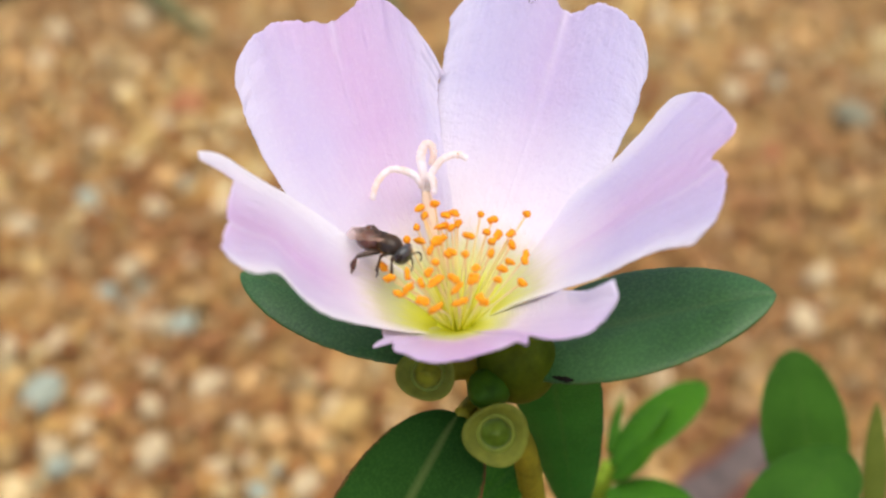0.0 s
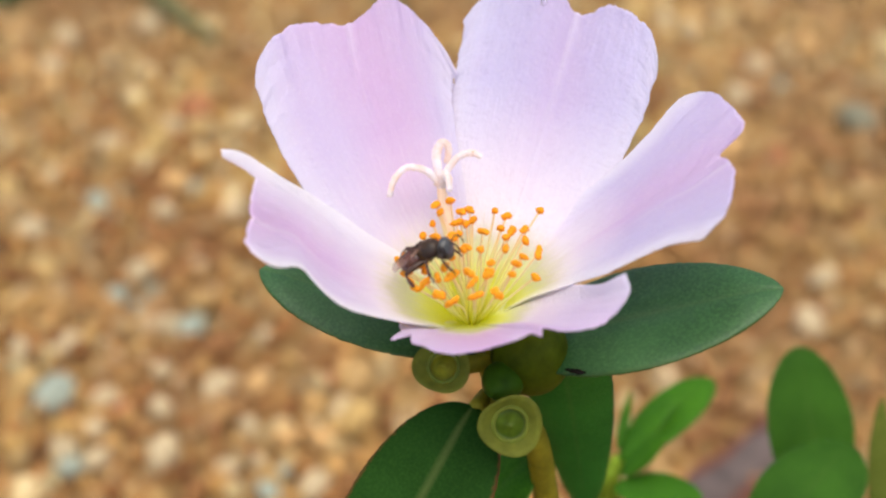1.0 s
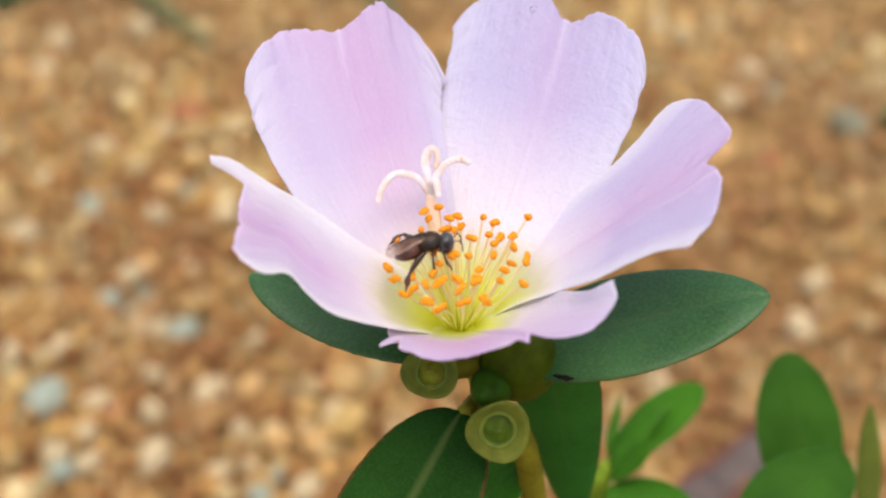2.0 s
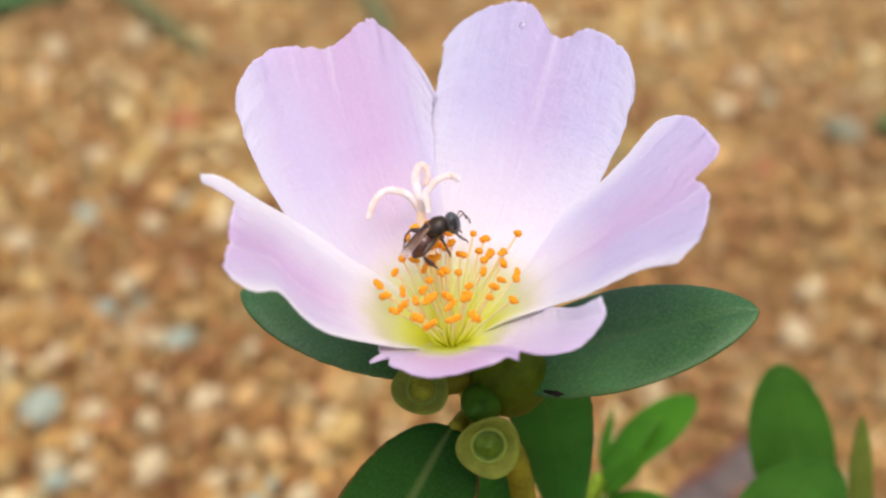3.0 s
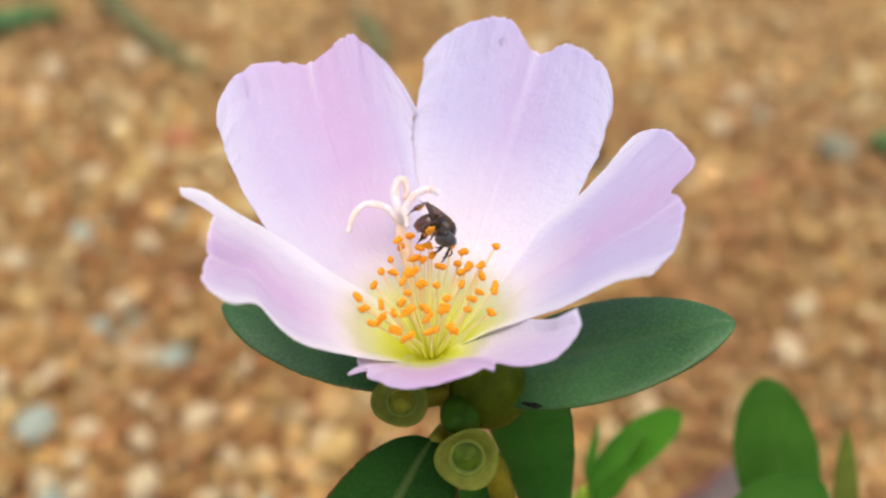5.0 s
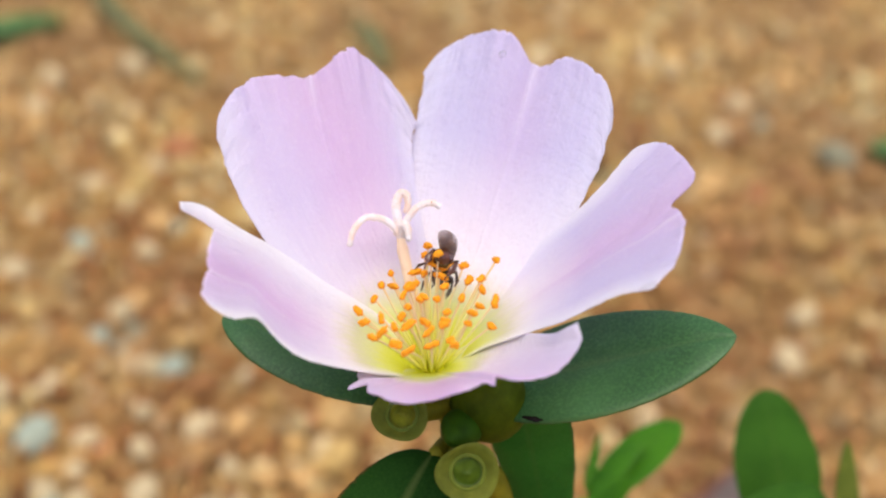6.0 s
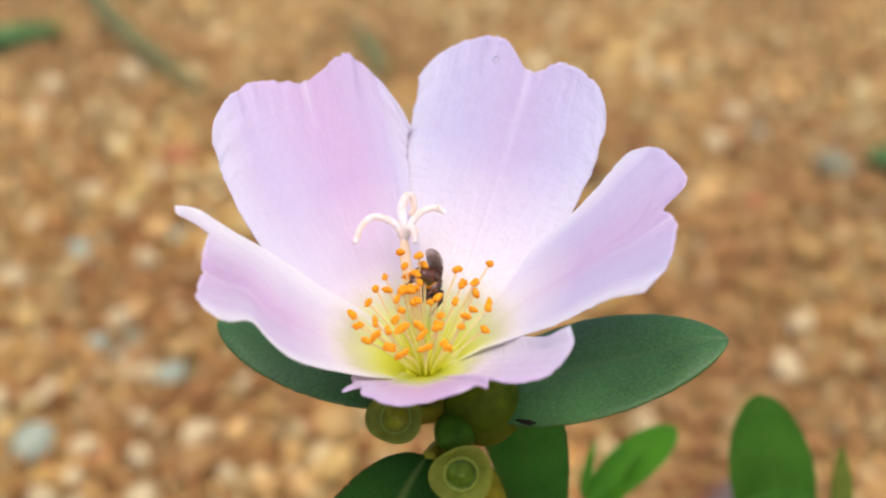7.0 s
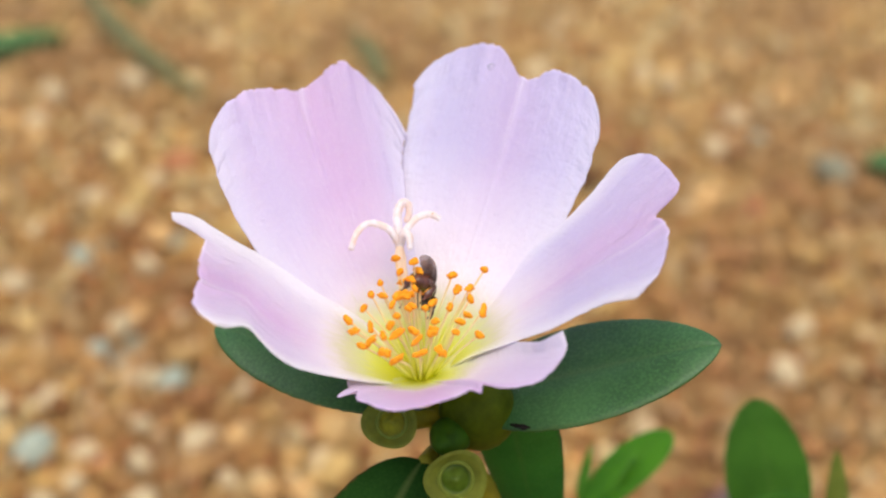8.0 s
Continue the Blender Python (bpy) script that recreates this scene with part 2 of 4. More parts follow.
def gravel_material():
    m = Mat("gravel", 0.8, 0.25)
    g = m.node("ShaderNodeNewGeometry")
    tone = m.ramp(g.outputs["Random Per Island"], STONE_STOPS)
    spots = m.noise(900.0, 4.0)
    patch = m.noise(22.0, 2.0)
    tone = m.mix(tone, (0.241, 0.102, 0.0333), m.ramp(patch, [(0.44, (0, 0, 0)), (0.62, (0.72, 0.72, 0.72))]))
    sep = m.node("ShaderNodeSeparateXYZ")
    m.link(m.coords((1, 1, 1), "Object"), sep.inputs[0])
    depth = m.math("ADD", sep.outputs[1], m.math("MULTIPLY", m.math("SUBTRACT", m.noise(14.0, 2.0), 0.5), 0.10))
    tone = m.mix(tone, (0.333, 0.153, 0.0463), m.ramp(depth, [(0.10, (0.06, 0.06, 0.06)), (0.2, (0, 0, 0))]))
    bare = m.math("MULTIPLY", m.ramp(m.math("ADD", sep.outputs[0], m.math("MULTIPLY", m.math("SUBTRACT", patch, 0.5), 0.08)), [(0.03, (0, 0, 0)), (0.11, (0.5, 0.5, 0.5))]), m.ramp(depth, [(0.22, (1, 1, 1)), (0.27, (0, 0, 0))]))
    tone = m.mix(tone, (0.268, 0.143, 0.056), bare)
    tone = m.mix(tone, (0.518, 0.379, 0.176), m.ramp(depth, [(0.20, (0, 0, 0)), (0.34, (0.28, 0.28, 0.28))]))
    m.colour(m.mix(tone, m.mix(tone, (0.148, 0.074, 0.0324), 0.5), m.ramp(spots, [(0.4, (0, 0, 0)), (0.75, (0.7, 0.7, 0.7))])))
    m.bump(spots, 0.6, 0.0004)
    return m.m


def sand_material():
    m = Mat("sand", 0.9, 0.2)
    fine, broad = m.noise(900.0, 4.0), m.noise(18.0, 3.0)
    col = m.mix(m.ramp(broad, [(0.35, (0.296, 0.176, 0.065)), (0.65, (0.389, 0.264, 0.102))]), (0.185, 0.093, 0.0416), m.ramp(fine, [(0.4, (0, 0, 0)), (0.7, (0.8, 0.8, 0.8))]))
    m.colour(col)
    m.bump(fine, 0.8, 0.0008)
    return m.m


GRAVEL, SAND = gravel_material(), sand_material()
STONE_WHITE = plain("pale_stone", (0.518, 0.398, 0.222), 0.7, 0.3, 0.2, 400.0, 0.0003).m
STONE_BLUE = plain("blue_grey_stone", (0.305, 0.333, 0.25), 0.7, 0.3, 0.25, 400.0, 0.0003).m
STONE_GREY = plain("dull_stone", (0.222, 0.204, 0.13), 0.8, 0.2, 0.3, 400.0, 0.0003).m
STONE_RED = plain("rust_stone", (0.389, 0.157, 0.069), 0.8, 0.2, 0.3, 400.0, 0.0003).m
STONE_OCHRE = plain("ochre_stone", (0.555, 0.333, 0.13), 0.8, 0.2, 0.25, 400.0, 0.0003).m
GRASS = leaf_material("weed_leaf", (0.0416, 0.097, 0.0278), (0.069, 0.143, 0.0416), (0.074, 0.148, 0.0463), 0.5)
GRASS_DULL = leaf_material("dull_blade", (0.093, 0.097, 0.0352), (0.139, 0.139, 0.056), (0.13, 0.148, 0.056), 0.6)


# ---------------------------------------------------------------- mesh makers
def mesh_from(name, verts, faces, material, uvs=None, smooth=True):
    me = bpy.data.meshes.new(name)
    me.from_pydata([tuple(v) for v in verts], [], faces)
    if uvs is not None:
        lay = me.uv_layers.new(name="UVMap")
        lay.data.foreach_set("uv", np.array([uvs[lp.vertex_index] for lp in me.loops], float).ravel())
    me.polygons.foreach_set("use_smooth", [smooth] * len(me.polygons))
    me.materials.append(material)
    me.update()
    return me


def part(name, me, parent, label="", m=None):
    ob = new(name, me)
    ob.parent = parent
    if m is not None:
        ob.matrix_basis = m
    return tagged(ob, label)


def sheet(fn, nu, nv):
    """A grid of points fn(u, v), u and v from 0 to 1: vertices, faces and UVs."""
    verts, uvs, faces = [], [], []
    for j in range(nv + 1):
        for i in range(nu + 1):
            verts.append(fn(i / nu, j / nv))
            uvs.append((i / nu, j / nv))
    for j in range(nv):
        for i in range(nu):
            k = j * (nu + 1) + i
            faces.append((k, k + 1, k + nu + 2, k + nu + 1))
    return verts, faces, uvs


def sweep(points, radii, seg=10, flat=1.0):
    """A closed tube along points, with rounded ends."""
    pts = [Vector(p) for p in points]
    verts, faces = [], []
    side = Vector((0.3, 0.9, 0.2))
    for i, p in enumerate(pts):
        d = (pts[min(i + 1, len(pts) - 1)] - pts[max(i - 1, 0)]).normalized()
        x = (side - d * side.dot(d)).normalized()
        side = x
        y = d.cross(x)
        for k in range(seg):
            a = 2 * math.pi * k / seg
            verts.append(p + (x * math.cos(a) + y * math.sin(a) * flat) * radii[i])
    n = len(pts)
    for i in range(n - 1):
        for k in range(seg):
            q = (k + 1) % seg
            faces.append((i * seg + k, i * seg + q, (i + 1) * seg + q, (i + 1) * seg + k))
    first, last = (pts[0] - pts[1]).normalized() * radii[0] * 0.5, (pts[-1] - pts[-2]).normalized() * radii[-1] * 0.6
    verts += [pts[0] + first, pts[-1] + last]
    for k in range(seg):
        q = (k + 1) % seg
        faces.append((q, k, n * seg))
        faces.append(((n - 1) * seg + k, (n - 1) * seg + q, n * seg + 1))
    return verts, faces


def join(*pieces):
    verts, faces = [], []
    for v, f in pieces:
        o = len(verts)
        verts += list(v)
        faces += [tuple(i + o for i in q) for q in f]
    return verts, faces


def bezier(points, n):
    """Points along a smooth curve through the given ones."""
    pts = [Vector(p) for p in points]
    pts = [pts[0] * 2 - pts[1]] + pts + [pts[-1] * 2 - pts[-2]]
    out = []
    spans = len(pts) - 3
    for i in range(n + 1):
        f = i / n * spans
        k = min(int(f), spans - 1)
        t = f - k
        a, b, c, d = pts[k:k + 4]
        out.append(0.5 * ((2 * b) + (c - a) * t + (2 * a - 5 * b + 4 * c - d) * t * t + (3 * b - a - 3 * c + d) * t ** 3))
    return out


def lathe(profile, seg, wave=0.0, lobes=5, phase=0.0):
    """Turns (radius, height) pairs round z; the radius may wave."""
    verts, faces = [], []
    for r, h, w in profile:
        for k in range(seg):
            a = 2 * math.pi * k / seg
            q = r * (1 + wave * w * math.sin(lobes * a + phase) + 0.5 * wave * w * math.sin(2 * a + 1.3))
            verts.append((q * math.cos(a), q * math.sin(a), h + 0.5 * wave * w * r * math.cos(3 * a + phase)))
    for j in range(len(profile) - 1):
        for k in range(seg):
            q = (k + 1) % seg
            faces.append((j * seg + k, j * seg + q, (j + 1) * seg + q, (j + 1) * seg + k))
    return verts, faces


def scaled(vf, s=MM):
    return [Vector(v) * s for v in vf[0]], vf[1]


def ball(rx, ry, rz, nu=20, nv=12, taper=0.0, centre=(0, 0, 0)):
    """A rounded body, along x; taper narrows its far end."""
    verts, faces = [], []
    for j in range(nv + 1):
        p = math.pi * j / nv
        x = -math.cos(p)
        r = math.sin(p) * (1 - taper * x)
        for k in range(nu):
            a = 2 * math.pi * k / nu
            verts.append((centre[0] + rx * x, centre[1] + ry * r * math.cos(a), centre[2] + rz * r * math.sin(a)))
    for j in range(nv):
        for k in range(nu):
            q = (k + 1) % nu
            faces.append((j * nu + k, (j + 1) * nu + k, (j + 1) * nu + q, j * nu + q))
    return verts, faces


def hair(p, d, long, thick):
    side = d.orthogonal().normalized() * thick
    other = d.cross(side).normalized() * thick
    return [p + side, p - side * 0.5 + other * 0.87, p - side * 0.5 - other * 0.87, p + d * long], [(0, 1, 3), (1, 2, 3), (2, 0, 3)]


def directions(az, inc, tw):
    """Along, across and out of a blade that points to az and rises by inc, rolled by tw."""
    az, inc, tw = radians(az), radians(inc), radians(tw)
    l = Vector((math.cos(az) * math.cos(inc), math.sin(az) * math.cos(inc), math.sin(inc)))
    t0 = Vector((-math.sin(az), math.cos(az), 0))
    t = t0 * math.cos(tw) + l.cross(t0) * math.sin(tw)
    return l, t, l.cross(t)


def solid(ob, thick):
    mod = ob.modifiers.new("thickness", "SOLIDIFY")
    mod.thickness, mod.offset = thick, 0.0
    return ob


# ---------------------------------------------------------------- ground
def ground():
    n = 48
    verts, faces, _ = sheet(lambda u, v: ((u - 0.5) ** 3 * 1600, (v - 0.5) ** 3 * 1600, 0.0), n, n)
    verts = [(x, y, 0.0016 * noise.noise((x * 30, y * 30, 0)) - 0.001 if max(abs(x), abs(y)) < 3 else -0.001) for x, y, z in verts]
    ob = new("ground", mesh_from("ground", verts, faces, SAND))
    tagged(ob, "bare sandy earth, ochre and rust brown", "ground", kind="structure")


def gravel():
    """Loose grains, thickest where the plant stands."""
    bm = bmesh.new()
    bmesh.ops.create_icosphere(bm, subdivisions=2, radius=1.0)
    base = np.array([v.co[:] for v in bm.verts])
    tris = np.array([[v.index for v in f.verts] for f in bm.faces])
    bm.free()
    rng = np.random.default_rng(5)
    kinds = []
    for k in range(24):
        b = base.copy()
        for _ in range(5):
            d = rng.normal(size=3)
            d /= np.linalg.norm(d)
            cut = b @ d
            lim = rng.uniform(0.45, 0.85)
            b -= np.clip(cut - lim, 0, None)[:, None] * d * 0.9
        kinds.append(b * (1 + 0.06 * rng.normal(size=(len(b), 1))))
    kinds = np.array(kinds)
    spots = []
    for step, lo, hi, keep in ((0.0030, 0.0010, 0.0020, 1.0), (0.0058, 0.0018, 0.0033, 0.75)):
        for y in np.arange(0.045, 0.47, step):
            half = 0.035 + 0.44 * (y + 0.07)
            xs = np.arange(-half, half, step)
            x = xs + rng.uniform(-0.5, 0.5, len(xs)) * step
            yy = y + rng.uniform(-0.5, 0.5, len(xs)) * step
            r = rng.uniform(lo, hi, len(xs)) * rng.choice([0.75, 1.0, 1.0, 1.25], len(xs))
            ok = rng.random(len(xs)) < keep
            spots.append(np.stack([x, yy, r], 1)[ok])
    spots = np.concatenate(spots)
    ring = rng.uniform(-0.6, 0.6, (26000, 2)) + (0.0, 0.15)
    far = (np.hypot(ring[:, 0], ring[:, 1] - 0.15) < 0.6 * np.sqrt(rng.uniform(0.3, 1.0, len(ring)))) & ~((ring[:, 1] > 0.045) & (ring[:, 1] < 0.47) & (np.abs(ring[:, 0]) < 0.035 + 0.44 * (ring[:, 1] + 0.07)))
    ring = ring[far]
    spots = np.concatenate([spots, np.c_[ring, rng.uniform(0.0016, 0.0042, len(ring))]])
    n = len(spots)
    turn = rng.normal(size=(n, 4))
    turn /= np.linalg.norm(turn, axis=1, keepdims=True)
    w, x, y, z = turn.T
    rot = np.stack([1 - 2 * (y * y + z * z), 2 * (x * y - z * w), 2 * (x * z + y * w), 2 * (x * y + z * w), 1 - 2 * (x * x + z * z), 2 * (y * z - x * w),
                    2 * (x * z - y * w), 2 * (y * z + x * w), 1 - 2 * (x * x + y * y)], 1).reshape(n, 3, 3)
    shape = kinds[rng.integers(0, len(kinds), n)] * rng.uniform(0.75, 1.25, (n, 1, 3))
    v = np.einsum("nij,nkj->nki", rot, shape) * spots[:, None, 2:3]
    v[:, :, 0] += spots[:, 0:1]
    v[:, :, 1] += spots[:, 1:2]
    v[:, :, 2] += (spots[:, 2] * rng.uniform(0.1, 0.75, n))[:, None]
    f = (tris[None] + (np.arange(n) * len(base))[:, None, None]).reshape(-1, 3)
    me = bpy.data.meshes.new("gravel")
    me.vertices.add(n * len(base))
    me.vertices.foreach_set("co", v.ravel())
    me.loops.add(f.size)
    me.loops.foreach_set("vertex_index", f.ravel())
    me.polygons.add(len(f))
    me.polygons.foreach_set("loop_start", np.arange(0, f.size, 3))
    me.polygons.foreach_set("use_smooth", np.ones(len(f), bool))
    me.update(calc_edges=True)
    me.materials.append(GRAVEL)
    tagged(new("gravel", me), "loose coarse gravel in ochre, rust and cream", "gravel", kind="stuff")


def pebble(x, y, size, flat, material, label, seed):
    bm = bmesh.new()
    bmesh.ops.create_icosphere(bm, subdivisions=3, radius=1.0)
    for v in bm.verts:
        c = v.co.copy()
        v.co *= 1 + 0.22 * noise.noise(c * 1.1 + Vector((seed * 3.7, 0, 0))) + 0.08 * noise.noise(c * 3 + Vector((0, seed, 0)))
    me = bpy.data.meshes.new("pebble")
    bm.to_mesh(me)
    bm.free()
    me.polygons.foreach_set("use_smooth", [True] * len(me.polygons))
    me.materials.append(material)
    ob = new("pebble", me)
    ob.matrix_world = pose(x * MM, y * MM, size * flat * 0.45 * MM, 0, 0, seed * 67) @ Matrix.Diagonal((size * MM * 0.5 * 1.2, size * MM * 0.5 * 0.9, size * MM * 0.5 * flat * 1.3, 1))
    tagged(ob, label, "pebble", "pebbles on the gravel")


ground()
gravel()
# where the larger stones lie, and how wide they are, in millimetres
BLUE_STONES = [
    (-84, 114, 9.3), (-91, 183, 6.3), (-87, 177, 3.8), (-78, 146, 5.7), (-72, 142, 3.6), (-59, 136, 6.3), (-30, 118, 3.4), (-76, 94, 4.9), (-34, 93, 4.2), (-36, 88, 5.0),
    (-68, 190, 4.9), (95, 241, 4.8)]
PALE_STONES = [
    (-120, 250, 7.0), (-120, 268, 7.3), (-96, 275, 7.0), (-64, 136, 5.0), (-42, 132, 4.2), (-85, 129, 6.2), (-95, 128, 4.9), (-63, 121, 4.0), (-50, 116, 6.4), (-61, 110, 5.1),
    (-73, 113, 5.7), (-58, 97, 6.8), (-78, 98, 5.4), (-71, 96, 4.9), (-39, 96, 3.3), (-45, 94, 4.4), (-27, 89, 6.1), (-42, 105, 4.1), (-23, 109, 4.6), (-73, 104, 4.5),
    (-73, 179, 5.6), (-93, 208, 6.1), (-78, 217, 5.5), (-104, 170, 7.0), (-74, 154, 5.8), (81, 234, 7.4), (74, 275, 5.2), (66, 278, 6.3), (90, 252, 6.7), (86, 152, 6.3),
    (79, 137, 7.6)]
RUST_STONES = [
    (-26, 120, 4.3), (-68, 109, 5.6), (-73, 226, 8.6), (86, 204, 6.0), (71, 111, 4.9)]
OCHRE_STONES = [
    (-42, 118, 5.5), (-27, 102, 5.5), (-34, 102, 5.2), (-70, 159, 6.5), (-72, 190, 6.7), (74, 208, 8.6), (107, 263, 8.3)]
DULL_STONES = [
    (-70, 148, 5.4), (112, 222, 10.5)]
for stones, rock, flat, label in ((BLUE_STONES, STONE_BLUE, 0.62, "smooth blue-grey pebble lying on gravel"), (PALE_STONES, STONE_WHITE, 0.78, "pale cream pebble lying on gravel"),
                                  (RUST_STONES, STONE_RED, 0.6, "rust-red pebble lying on gravel"), (OCHRE_STONES, STONE_OCHRE, 0.7, "ochre pebble lying on gravel"),
                                  (DULL_STONES, STONE_GREY, 0.6, "dull grey-green pebble lying on gravel")):
    for i, (x, y, wide) in enumerate(stones):
        pebble(x, y, wide, flat * (0.85 + 0.3 * ((i * 7) % 5) / 4), rock, label, i + 1)


# ---------------------------------------------------------------- leaves and stems
def leaf_mesh(L, W, k, j, cup, bend, thick, material, wavy=0.0):
    """A fleshy blade along x, its face up; widest where s^k (1-s)^j peaks."""
    top = k / (k + j)
    peak = top ** k * (1 - top) ** j
    ns, na = 110, 20

    def at(a, s, up):
        w = W * max(s, 1e-4) ** k * max(1 - s, 1e-4) ** j / peak
        x = a * w * (1 + (0.008 * noise.noise((s * 26, L, a)) + 0.022 * noise.noise((s * 75, L * 3, a))) * wavy * a ** 4)
        rise = cup * x * x / 20 + bend * L * s * s
        fat = thick * math.sqrt(max(0.0, 1 - a * a)) * min(1.0, w / W * 1.6) * 0.5
        groove = -0.12 * thick * math.exp(-(a / 0.08) ** 2) if up > 0 else 0.0
        return (L * s, x, rise + up * fat + groove)

    verts, uvs, faces = [], [], []
    ring = 2 * na
    for i in range(ns + 1):
        s = i / ns
        for q in range(ring):
            ang = 2 * math.pi * q / ring
            a = math.cos(ang)
            verts.append(Vector(at(a, s, 1 if q <= na else -1)) * MM)
            uvs.append((0.5 + 0.5 * a, s))
    for i in range(ns):
        for q in range(ring):
            p = (q + 1) % ring
            faces.append((i * ring + q, i * ring + p, (i + 1) * ring + p, (i + 1) * ring + q))
    return mesh_from("leaf", verts, faces, material, uvs)


def leaf_pose(p):
    az, inc, tw, bx, by, bz = p
    l, t, n = directions(az, inc, tw)
    m = Matrix((l, t, n)).transposed().to_4x4()
    m.translation = mm(bx, by, bz)
    return m


FLOWER = Vector((0.65, -3.48, 127.50))


def from_flower(*v):
    return FLOWER + Vector(v)


def leaf(parent, shape, place, thick, material, label, wavy=1.0):
    return part("leaf", leaf_mesh(*shape, thick, material, wavy), parent, label, leaf_pose(place))


def stem(name, parent, points, radii, material, label=""):
    pts = bezier(points, 40)
    rr = np.interp(np.linspace(0, 1, 41), np.linspace(0, 1, len(radii)), radii)
    return part(name, mesh_from(name, *scaled(sweep(pts, list(rr), 14)), material), parent, label)


def empty(name, label, category, group=""):
    return tagged(new(name), label, category, group)


plant = empty("purslane_plant", "flowering purslane with a pink open blossom and dark fleshy leaves", "plant")
leaf(plant, (18.72, 4.86, 0.55, 0.66, 0.22, 0.0), (-4.91, 20.89, 5.27, *from_flower(3.37, 0.46, -2.95)), 1.1, LEAF, "dark green fleshy leaf with a rough dark edge")
leaf(plant, (18.19, 3.85, 0.79, 0.69, 0.31, 0.0), (162.4, 10.0, -3.8, *from_flower(1.44, 0.17, -3.35)), 1.0, LEAF, "dark green fleshy leaf with a brown edge")
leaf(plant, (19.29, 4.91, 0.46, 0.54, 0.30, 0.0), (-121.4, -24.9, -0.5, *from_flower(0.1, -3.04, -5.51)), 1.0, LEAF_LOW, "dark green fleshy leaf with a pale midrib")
leaf(plant, (24.5, 3.3, 0.15, 0.50, 0.37, -0.15), (65.1, -65.9, -16.8, *from_flower(6.30, -0.57, -2.58)), 0.9, LEAF_MID, "dark green fleshy leaf hanging down")
leaf(plant, (11.0, 2.6, 0.5, 0.55, 0.3, 0.0), (215.0, -35.0, 0.0, *from_flower(5.2, 1.6, -15.2)), 0.8, LEAF_FRESH, "fresh green leaf behind the stem")
stem("stem", plant, [(12.0, 0.0, -1.0), (11.0, -1.5, 60.0), (6.4, -3.9, 111.0), (3.4, -4.2, 118.5), (1.8, -3.7, 124.5)], (1.5, 1.4, 1.0, 0.95, 1.1), STEM, "yellow-green fleshy stem")

for a, b, c in (((2.4, -4.0, 121.0), (1.6, -5.2, 121.4), (0.9, -6.6, 121.9)), ((2.6, -4.0, 120.6), (5.0, -3.6, 121.8), (7.3, -3.3, 123.0)),
                ((2.0, -3.8, 123.2), (3.2, -3.4, 123.9), (4.3, -3.0, 124.5)), ((6.2, -3.8, 110.6), (6.2, -3.0, 111.4), (5.9, -1.9, 112.2))):
    stem("leaf_stalk", plant, [a, b, c], (0.8, 0.7, 0.6), STEM)
blot = join(ball(0.55, 0.24, 0.12, 18, 12, 0.2), ball(0.3, 0.2, 0.1, 14, 8, 0.1, (0.7, 0.06, 0)), ball(0.18, 0.12, 0.1, 12, 8, 0.1, (-0.66, 0.02, 0)))
blot = ([(x, y * (1 + 0.3 * math.sin(9 * x)) + 0.05 * noise.noise(Vector((x * 5, y * 5, 0))), z) for x, y, z in blot[0]], blot[1])
part("blemish", mesh_from("blemish", *scaled(blot), BLEMISH), plant, "small black withered spot on a leaf edge", leaf_pose((-8, -6, 0, 7.66, -7.46, 126.29)))

# ---------------------------------------------------------------- blossom
head = part("flower_head", mesh_from("flower_head", *scaled(lathe([(0.02, 0.40, 0), (0.7, 0.34, 0), (1.2, 0.30, 0), (1.6, 0.26, 0), (1.75, 0.12, 0), (1.6, -0.2, 0), (1.45, -0.7, 0), (1.3, -1.2, 0), (0.9, -2.4, 0), (0.02, -2.6, 0)], 24)), THROAT), plant,
            "yellow-green throat of the blossom", Matrix.Translation(FLOWER * MM))


